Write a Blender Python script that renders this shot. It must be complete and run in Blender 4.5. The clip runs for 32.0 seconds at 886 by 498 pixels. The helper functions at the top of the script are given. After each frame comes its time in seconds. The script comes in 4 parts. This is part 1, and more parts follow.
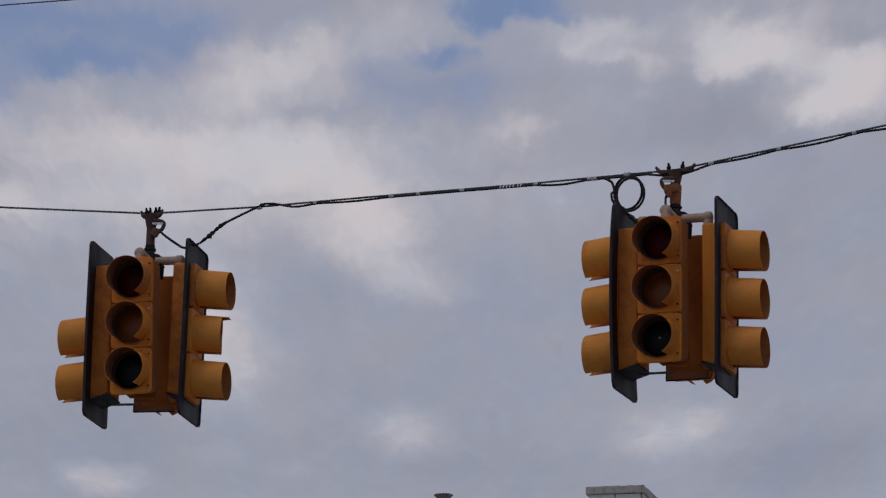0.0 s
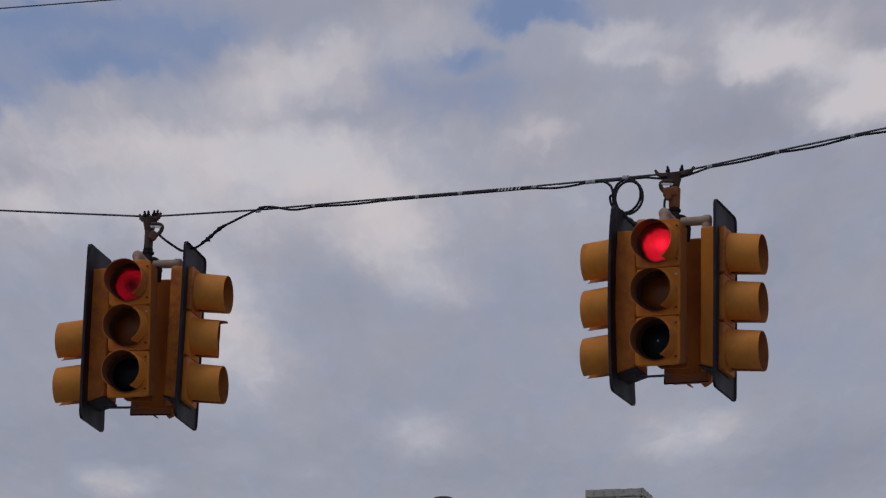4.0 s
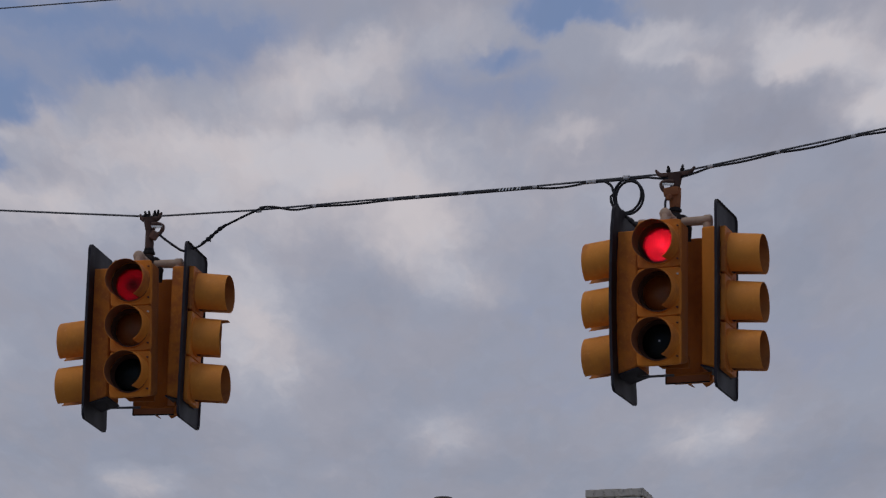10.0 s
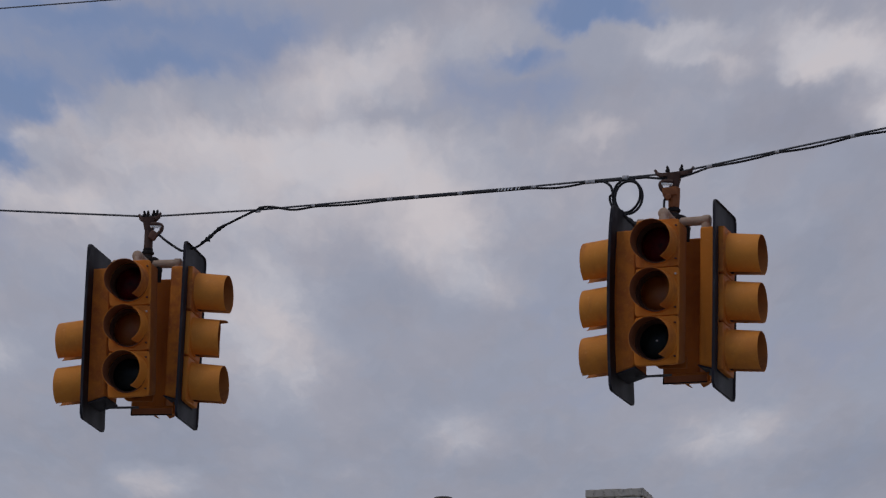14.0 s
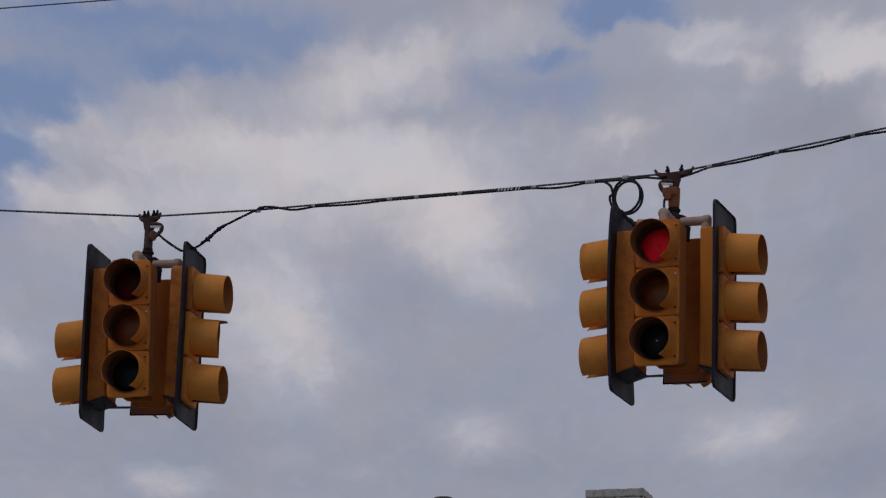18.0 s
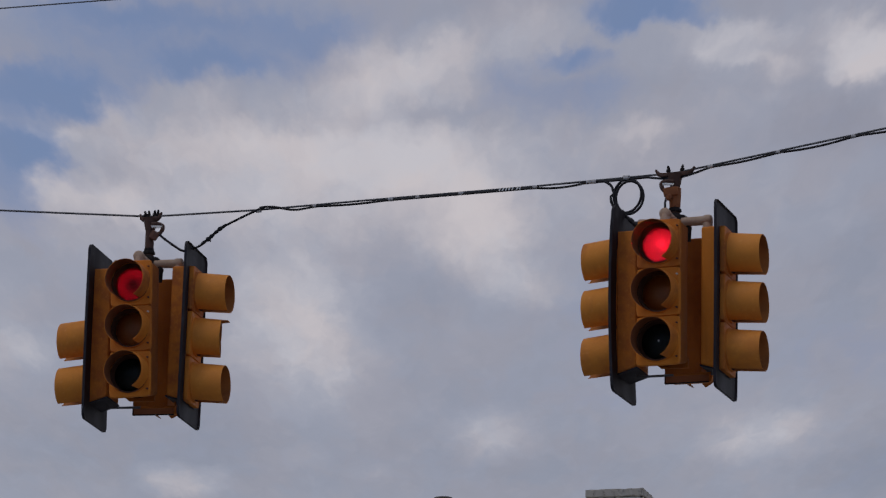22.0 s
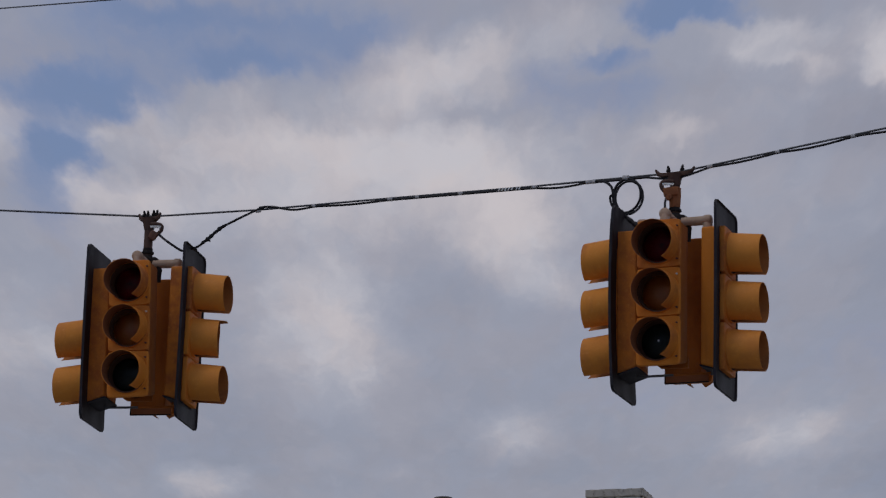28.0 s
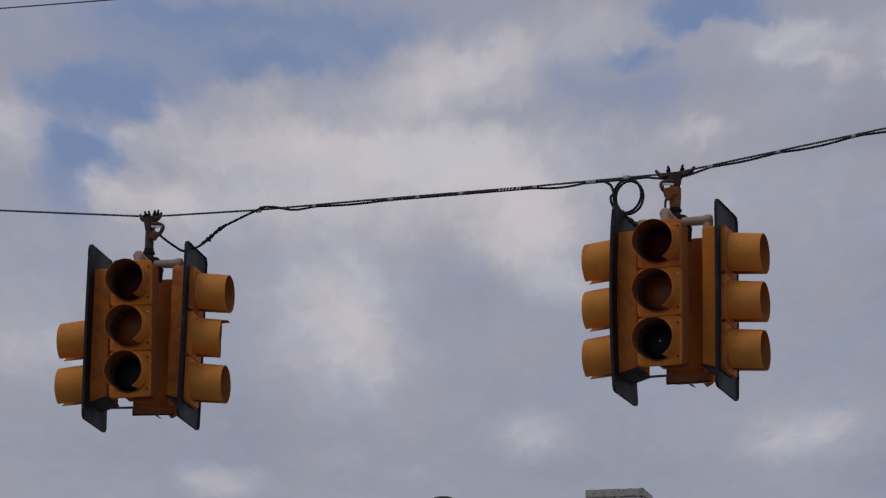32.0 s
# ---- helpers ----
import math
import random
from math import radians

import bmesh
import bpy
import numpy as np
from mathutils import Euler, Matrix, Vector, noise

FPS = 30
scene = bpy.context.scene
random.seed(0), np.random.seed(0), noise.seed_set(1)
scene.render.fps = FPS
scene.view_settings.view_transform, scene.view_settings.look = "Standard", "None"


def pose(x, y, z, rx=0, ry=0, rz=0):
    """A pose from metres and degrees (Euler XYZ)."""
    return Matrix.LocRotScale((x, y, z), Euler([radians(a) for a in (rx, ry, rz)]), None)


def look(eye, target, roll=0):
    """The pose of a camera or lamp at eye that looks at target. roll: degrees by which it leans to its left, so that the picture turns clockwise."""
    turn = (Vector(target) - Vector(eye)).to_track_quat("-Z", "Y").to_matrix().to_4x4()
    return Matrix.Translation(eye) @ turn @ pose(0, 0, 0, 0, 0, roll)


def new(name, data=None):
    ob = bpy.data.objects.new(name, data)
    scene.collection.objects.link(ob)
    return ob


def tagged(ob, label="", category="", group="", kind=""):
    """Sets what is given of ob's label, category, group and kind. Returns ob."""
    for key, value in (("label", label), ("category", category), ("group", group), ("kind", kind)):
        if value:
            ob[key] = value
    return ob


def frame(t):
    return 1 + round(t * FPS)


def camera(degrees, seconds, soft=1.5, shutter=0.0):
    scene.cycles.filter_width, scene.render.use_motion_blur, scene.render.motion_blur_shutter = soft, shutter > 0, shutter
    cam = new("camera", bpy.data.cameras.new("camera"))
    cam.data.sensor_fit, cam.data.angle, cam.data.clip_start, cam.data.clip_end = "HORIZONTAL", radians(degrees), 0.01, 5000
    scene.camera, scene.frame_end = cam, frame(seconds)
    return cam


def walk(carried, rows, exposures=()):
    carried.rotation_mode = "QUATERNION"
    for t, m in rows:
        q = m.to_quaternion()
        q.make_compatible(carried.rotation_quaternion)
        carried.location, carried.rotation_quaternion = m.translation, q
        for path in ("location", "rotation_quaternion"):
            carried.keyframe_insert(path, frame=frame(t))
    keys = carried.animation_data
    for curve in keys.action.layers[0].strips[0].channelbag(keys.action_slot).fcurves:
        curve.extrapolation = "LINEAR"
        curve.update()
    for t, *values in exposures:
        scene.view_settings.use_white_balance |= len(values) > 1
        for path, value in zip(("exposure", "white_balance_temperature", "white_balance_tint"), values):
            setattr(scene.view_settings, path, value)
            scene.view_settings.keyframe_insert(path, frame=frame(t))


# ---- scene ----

# ---------- camera: on a stand, nudged at the start and once near the end ----------
FOCAL = 6000.0
cam = camera(2 * math.degrees(math.atan(784 / FOCAL)), 32.0, soft=1.3)
EYE_HEIGHT, TILT, LEAN = 1.6, 15.0, 0.7


def aim(right=0.0, down=0.0):
    """The camera's pose, turned by two small angles in 1/6000 rad."""
    k = math.degrees(1 / FOCAL)
    return pose(0, 0, EYE_HEIGHT, 90 + TILT) @ pose(0, 0, 0, 0, 0, LEAN) @ pose(0, 0, 0, down * k, right * k, 0)


walk(cam, [(0.0, aim(0.5, -5.5)), (0.5, aim(0.2, -4.3)), (1.0, aim(0, -2)), (1.5, aim(0, -0.2)), (2.0, aim()),
           (14.0, aim()), (25.2, aim()), (25.3, aim(12, 8)), (25.4, aim(8, 5)), (25.5, aim(12, 5)), (26.0, aim(6, 3)),
           (26.6, aim(1, 0.5)), (27.0, aim()), (30.0, aim()), (32.0, aim())],
     exposures=((0.0, 0.05), (8.0, 0.025), (16.0, 0.02), (32.0, 0.0)))

# ---------- daylight: sky behind a broken cloud deck, high soft sun ----------
SUN_ELEVATION, SUN_AZIMUTH = 66.0, -125.0
world = bpy.data.worlds.new("sky")
scene.world = world
world.use_nodes = True
wn = world.node_tree.nodes
sky = wn.new("ShaderNodeTexSky")
sky.sky_type, sky.sun_disc = "NISHITA", False
sky.sun_elevation, sky.sun_rotation = radians(SUN_ELEVATION), radians(SUN_AZIMUTH)
wn["Background"].inputs["Strength"].default_value = 0.075
world.node_tree.links.new(sky.outputs["Color"], wn["Background"].inputs["Color"])

sun_data = bpy.data.lights.new("sun", "SUN")
sun_data.energy, sun_data.angle, sun_data.color = 2.6, radians(14), (1.0, 0.95, 0.88)
sun = new("sun", sun_data)
sa, se = radians(SUN_AZIMUTH), radians(SUN_ELEVATION)
sun.matrix_world = look((0, 0, 0), (-math.sin(sa) * math.cos(se), -math.cos(sa) * math.cos(se), -math.sin(se)))


# ---------- node helpers ----------
class Nodes:
    """A short way to write a node material."""

    def __init__(self, name):
        self.mat = bpy.data.materials.new(name)
        self.mat.use_nodes = True
        self.tree = self.mat.node_tree
        self.tree.nodes.clear()
        self.out = self.tree.nodes.new("ShaderNodeOutputMaterial")

    def add(self, kind, values=None, **settings):
        n = self.tree.nodes.new("ShaderNode" + kind)
        for key, value in settings.items():
            setattr(n, key, value)
        for key, value in (values or {}).items():
            if isinstance(value, bpy.types.NodeSocket):
                self.tree.links.new(value, n.inputs[key])
            else:
                n.inputs[key].default_value = value
        return n

    def math(self, op, a, b=0.0, clamp=False):
        return self.add("Math", {0: a, 1: b}, operation=op, use_clamp=clamp).outputs[0]

    def vmath(self, op, a, b):
        return self.add("VectorMath", {0: a, 1: b}, operation=op).outputs[0]

    def coords(self, scale=(1, 1, 1)):
        c = self.add("TexCoord").outputs["Object"]
        return self.add("Mapping", {"Vector": c, "Scale": scale}).outputs[0]

    def noise(self, vector, scale, detail=4.0, rough=0.55, distortion=0.0):
        return self.add("TexNoise", {"Vector": vector, "Scale": scale, "Detail": detail, "Roughness": rough,
                                     "Distortion": distortion}).outputs["Fac"]

    def span(self, value, a, b, c=0.0, d=1.0, smooth=True):
        return self.add("MapRange", {"Value": value, "From Min": a, "From Max": b, "To Min": c, "To Max": d},
                        interpolation_type="SMOOTHSTEP" if smooth else "LINEAR").outputs[0]

    def mix(self, fac, a, b):
        n = self.add("Mix", data_type="RGBA")
        for socket, value in ((n.inputs[0], fac), (n.inputs[6], a), (n.inputs[7], b)):
            if isinstance(value, bpy.types.NodeSocket):
                self.tree.links.new(value, socket)
            else:
                socket.default_value = (*value, 1) if isinstance(value, tuple) and len(value) == 3 else value
        return n.outputs[2]

    def surface(self, shader):
        self.tree.links.new(shader, self.out.inputs["Surface"])
        return self.mat


def worn(name, base, dark, light, rough=0.5, metal=0.0, grain=60.0, stain=5.0, bump=0.15, streak=0.0, shine=0.5, vary=0.0):
    """A surface with grain, stains and worn patches, in metres; streak draws the stains out downwards,
    vary lets pieces of one paint age unequally."""
    n = Nodes(name)
    c = n.coords()
    big = n.noise(n.coords((1, 1, 0.22 if streak else 1)), stain, 5, 0.6)
    fine = n.noise(c, grain, 6, 0.65)
    stained = n.span(big, 0.5, 0.75)
    if vary:
        age = n.math("MULTIPLY", n.add("ObjectInfo").outputs["Random"], vary)
        blotch = n.span(n.noise(n.vmath("ADD", c, (3.0, 1.0, 7.0)), stain * 2.6, 4, 0.6), 0.35, 0.65, 0.3, 1.0)
        stained = n.math("MAXIMUM", stained, n.math("MULTIPLY", age, blotch))
    col = n.mix(stained, base, dark)
    col = n.mix(n.math("MULTIPLY", n.span(fine, 0.52, 0.75), 0.6), col, light)
    ro = n.span(big, 0.3, 0.8, rough - 0.1, min(1.0, rough + 0.2), False)
    b = n.add("Bump", {"Strength": bump, "Distance": 0.002, "Height": fine})
    p = n.add("BsdfPrincipled", {"Base Color": col, "Roughness": ro, "Metallic": metal, "Specular IOR Level": shine, "Normal": b.outputs[0]})
    return n.surface(p.outputs[0])


def lens_glass(name, colour, rough, ior=1.3, clear=1.0):
    n = Nodes(name)
    ribs = n.add("TexWave", {"Vector": n.coords(), "Scale": 28.0, "Distortion": 0.4}, bands_direction="X").outputs["Fac"]
    b = n.add("Bump", {"Strength": 0.08, "Distance": 0.002, "Height": ribs})
    p = n.add("BsdfPrincipled", {"Base Color": (*colour, 1), "Roughness": rough, "IOR": ior, "Transmission Weight": clear,
                                 "Normal": b.outputs[0]})
    return n.surface(p.outputs[0])


def frosted(name, clear, middle, spot):
    """Thin frosted glass with pressed rings: part of the light goes straight through, the rest is spread.
    Its middle is thicker or thinner than its rim, and a spot beside the middle is almost clear."""
    n = Nodes(name)
    c = n.add("TexCoord").outputs["Object"]
    c = n.vmath("SUBTRACT", c, (0.0, -0.248, 0.248))
    r = n.add("VectorMath", {0: n.vmath("MULTIPLY", c, (1, 0, 1))}, operation="LENGTH").outputs["Value"]
    rings = n.span(n.math("SINE", n.math("MULTIPLY", r, 560.0)), -1.0, 1.0, 0.86, 1.0, False)
    mottle = n.span(n.noise(c, 55.0, 3, 0.6), 0.3, 0.7, 0.75, 1.0)
    # middle and clear spot are set to shape the lamp's uneven glow
    dense = n.math("MULTIPLY", n.math("MULTIPLY", rings, mottle), n.span(r, 0.0, 0.065, middle, 1.0))
    off = n.add("VectorMath", {0: n.vmath("MULTIPLY", c, (1, 0, 1)), 1: (0.006, 0, -0.002)}, operation="DISTANCE").outputs["Value"]
    open_spot = n.span(off, 0.020, 0.002, clear, spot)
    t = n.add("BsdfTranslucent", {"Color": n.mix(dense, (0.0, 0.0, 0.0), (0.9, 0.9, 0.88))})
    m = n.add("MixShader", {0: open_spot, 1: t.outputs[0], 2: n.add("BsdfTransparent").outputs[0]})
    return n.surface(m.outputs[0])


def lamp_glow(name, strength, hot):
    """The lit mouth of a lamp unit, a little brighter towards its rim, with a hot filament."""
    n = Nodes(name)
    c = n.add("TexCoord").outputs["Object"]
    r = n.add("VectorMath", {0: c, 1: (0.0, -0.208, 0.248)}, operation="DISTANCE").outputs["Value"]
    near = n.add("VectorMath", {0: c, 1: (-0.005, -0.208, 0.257)}, operation="DISTANCE").outputs["Value"]
    e = n.add("Emission", {"Color": (1.0, 0.74, 0.6, 1), "Strength": n.math("ADD", n.span(r, 0.0, 0.075, 0.6 * strength, 1.3 * strength), n.span(near, 0.024, 0.0, 0.0, hot))})
    return n.surface(e.outputs[0])


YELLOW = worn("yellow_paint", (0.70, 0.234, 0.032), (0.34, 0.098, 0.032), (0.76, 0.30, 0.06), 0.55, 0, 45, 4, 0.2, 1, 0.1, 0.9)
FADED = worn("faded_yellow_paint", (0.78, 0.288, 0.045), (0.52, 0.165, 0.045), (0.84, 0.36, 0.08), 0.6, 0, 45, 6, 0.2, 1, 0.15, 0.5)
# visor insides: dirty yellow, darkened in colour for the shade in there
SHADE_BROWN = worn("shaded_brown", (0.30, 0.112, 0.052), (0.17, 0.062, 0.032), (0.36, 0.14, 0.065), 0.8, shine=0.1)
# dark colour stands in for shade deep inside the visor
FUNNEL = worn("shaded_funnel", (0.095, 0.045, 0.030), (0.055, 0.027, 0.019), (0.12, 0.058, 0.038), 0.85, shine=0.1)
SHADED_LINING = worn("shaded_visor_lining", (0.50, 0.185, 0.055), (0.30, 0.11, 0.04), (0.58, 0.24, 0.08), 0.75, shine=0.1)
PLATE = worn("backplate_black", (0.017, 0.014, 0.020), (0.010, 0.008, 0.011), (0.07, 0.07, 0.08), 0.6, 0, 11, 4, 0.08, 1, 0.3)
# the yellow paint again, browner, so its colour stands in for shade
SHADED = worn("shaded_yellow_paint", (0.44, 0.135, 0.024), (0.24, 0.070, 0.022), (0.34, 0.12, 0.05), 0.65, 0, 45, 5, 0.2, 1, 0.08, 0.6)
RUST = worn("rusty_iron", (0.10, 0.058, 0.046), (0.04, 0.024, 0.02), (0.15, 0.075, 0.05), 0.85, 0.0, 90, 18, 0.4, 0, 0.2)
IRON = worn("dark_iron", (0.024, 0.019, 0.018), (0.014, 0.011, 0.01), (0.05, 0.034, 0.028), 0.85, 0.0, 90, 18, 0.3, 0, 0.15)
BROWN_RUST = worn("brown_rust", (0.17, 0.085, 0.06), (0.07, 0.035, 0.028), (0.24, 0.13, 0.09), 0.85, 0, 90, 26, 0.4, 0, 0.2)
ORANGE_RUST = worn("orange_rust", (0.31, 0.115, 0.048), (0.13, 0.05, 0.03), (0.46, 0.19, 0.08), 0.85, 0, 90, 26, 0.4, 0, 0.2)
PIPE = worn("weathered_pipe", (0.47, 0.325, 0.225), (0.27, 0.17, 0.11), (0.56, 0.44, 0.33), 0.7, 0.0, 60, 12, 0.15)
STEEL = worn("steel_strand", (0.10, 0.10, 0.108), (0.045, 0.045, 0.048), (0.11, 0.11, 0.11), 0.6, 0.2, 40, 12, 0.1, 0, 0.3)
RUBBER = worn("cable_rubber", (0.021, 0.020, 0.023), (0.014, 0.014, 0.015), (0.05, 0.048, 0.05), 0.6, 0, 40, 12, 0.1, 0, 0.2)
WHITE = worn("white_enamel", (0.8, 0.79, 0.76), (0.6, 0.59, 0.56), (0.85, 0.85, 0.83), 0.5)
TAPE = worn("white_tape", (0.50, 0.48, 0.47), (0.10, 0.09, 0.09), (0.66, 0.65, 0.63), 0.7, 0, 90, 55, 0.1)
INSIDE = worn("housing_inside", (0.005, 0.004, 0.004), (0.003, 0.003, 0.003), (0.008, 0.007, 0.006), 0.9, 0, 60, 5, 0.1, 0, 0.0)
TIN = worn("dull_tin", (0.6, 0.58, 0.55), (0.45, 0.43, 0.4), (0.7, 0.68, 0.65), 0.5, 0.3)
RED = lens_glass("red_glass", (0.62, 0.010, 0.034), 0.18, 1.16, 0.95)
EVEN_GLASS = frosted("frosted_glass", 0.10, 0.9, 0.55)
SMOKY_GLASS = frosted("smoky_glass", 0.06, 0.12, 0.06)
AMBER = lens_glass("amber_glass", (0.8, 0.34, 0.10), 0.3, 1.3, 0.94)
GREEN = lens_glass("green_glass", (0.03, 0.04, 0.045), 0.2, 1.18, 0.75)
BRIGHT_GLOW = lamp_glow("lit_lamp", 9.0, 80.0)
DIM_GLOW = lamp_glow("lit_lamp_dim", 3.6, 0.0)
MASONRY = worn("painted_masonry", (0.6, 0.57, 0.5), (0.42, 0.4, 0.35), (0.7, 0.67, 0.61), 0.8, 0, 40, 6, 0.4)
MORTAR = worn("grey_mortar", (0.2, 0.19, 0.18), (0.14, 0.13, 0.12), (0.26, 0.25, 0.24), 0.9)
CONCRETE = worn("weathered_concrete", (0.44, 0.40, 0.34), (0.15, 0.13, 0.11), (0.55, 0.52, 0.46), 0.85, 0, 60, 20, 0.6)
VENT = worn("dark_vent_metal", (0.22, 0.2, 0.18), (0.12, 0.11, 0.1), (0.32, 0.3, 0.28), 0.5, 0.4)
TIMBER = worn("pole_timber", (0.16, 0.11, 0.075), (0.1, 0.07, 0.05), (0.24, 0.18, 0.13), 0.85, 0, 40, 3, 0.5, 1)
PAVING = worn("worn_grey_paving", (0.21, 0.205, 0.195), (0.15, 0.145, 0.135), (0.27, 0.265, 0.25), 0.85, 0, 25, 0.4, 0.5)


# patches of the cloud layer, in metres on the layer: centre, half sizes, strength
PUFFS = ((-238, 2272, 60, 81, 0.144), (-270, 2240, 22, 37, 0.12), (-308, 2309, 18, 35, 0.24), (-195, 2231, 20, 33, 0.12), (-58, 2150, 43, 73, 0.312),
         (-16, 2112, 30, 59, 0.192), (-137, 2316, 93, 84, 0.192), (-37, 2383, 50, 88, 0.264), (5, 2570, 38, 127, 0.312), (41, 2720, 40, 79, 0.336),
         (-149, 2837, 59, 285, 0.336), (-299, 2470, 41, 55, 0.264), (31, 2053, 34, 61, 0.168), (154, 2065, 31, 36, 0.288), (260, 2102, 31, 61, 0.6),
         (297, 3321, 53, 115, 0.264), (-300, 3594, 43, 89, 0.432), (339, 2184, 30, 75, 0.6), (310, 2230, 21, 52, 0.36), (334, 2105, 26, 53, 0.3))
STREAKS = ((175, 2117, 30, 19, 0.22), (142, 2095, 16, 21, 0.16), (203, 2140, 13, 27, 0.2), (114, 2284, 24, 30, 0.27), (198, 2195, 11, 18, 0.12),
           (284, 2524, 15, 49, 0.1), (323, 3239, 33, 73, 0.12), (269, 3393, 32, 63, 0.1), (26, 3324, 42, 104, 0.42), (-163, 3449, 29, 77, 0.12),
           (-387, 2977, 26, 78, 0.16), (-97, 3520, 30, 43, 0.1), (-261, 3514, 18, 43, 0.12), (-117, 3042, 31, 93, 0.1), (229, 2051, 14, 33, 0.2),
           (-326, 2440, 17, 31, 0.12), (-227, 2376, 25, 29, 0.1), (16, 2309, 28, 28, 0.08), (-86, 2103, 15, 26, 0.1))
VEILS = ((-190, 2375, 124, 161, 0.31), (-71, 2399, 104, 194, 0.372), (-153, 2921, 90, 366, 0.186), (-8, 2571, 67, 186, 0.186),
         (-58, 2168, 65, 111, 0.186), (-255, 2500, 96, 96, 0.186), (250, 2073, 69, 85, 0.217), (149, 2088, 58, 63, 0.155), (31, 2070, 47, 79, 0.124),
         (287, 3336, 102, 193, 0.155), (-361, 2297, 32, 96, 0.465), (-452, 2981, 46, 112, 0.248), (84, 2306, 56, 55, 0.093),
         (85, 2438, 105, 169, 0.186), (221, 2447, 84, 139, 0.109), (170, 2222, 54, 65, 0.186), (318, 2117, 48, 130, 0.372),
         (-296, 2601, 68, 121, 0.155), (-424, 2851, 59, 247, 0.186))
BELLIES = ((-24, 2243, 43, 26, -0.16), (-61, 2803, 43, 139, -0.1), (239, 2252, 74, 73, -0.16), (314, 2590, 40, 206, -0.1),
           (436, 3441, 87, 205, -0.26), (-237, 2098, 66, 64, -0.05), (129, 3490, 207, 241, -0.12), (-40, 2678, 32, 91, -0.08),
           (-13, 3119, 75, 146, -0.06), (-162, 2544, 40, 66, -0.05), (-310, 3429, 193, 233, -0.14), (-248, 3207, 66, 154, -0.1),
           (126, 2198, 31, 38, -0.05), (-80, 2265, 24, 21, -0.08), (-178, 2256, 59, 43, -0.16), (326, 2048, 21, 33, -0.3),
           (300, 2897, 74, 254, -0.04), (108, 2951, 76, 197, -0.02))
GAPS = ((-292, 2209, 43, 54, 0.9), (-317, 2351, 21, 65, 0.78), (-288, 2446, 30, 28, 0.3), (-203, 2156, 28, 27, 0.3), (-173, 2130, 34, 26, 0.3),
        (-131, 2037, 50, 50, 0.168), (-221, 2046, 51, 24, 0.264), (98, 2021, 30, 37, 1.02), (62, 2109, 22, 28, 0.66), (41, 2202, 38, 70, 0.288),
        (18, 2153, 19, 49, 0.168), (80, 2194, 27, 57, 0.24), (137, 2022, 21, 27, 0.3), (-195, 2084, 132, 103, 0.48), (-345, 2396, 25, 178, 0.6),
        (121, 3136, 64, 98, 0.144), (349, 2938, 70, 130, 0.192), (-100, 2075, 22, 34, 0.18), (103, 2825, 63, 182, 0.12))


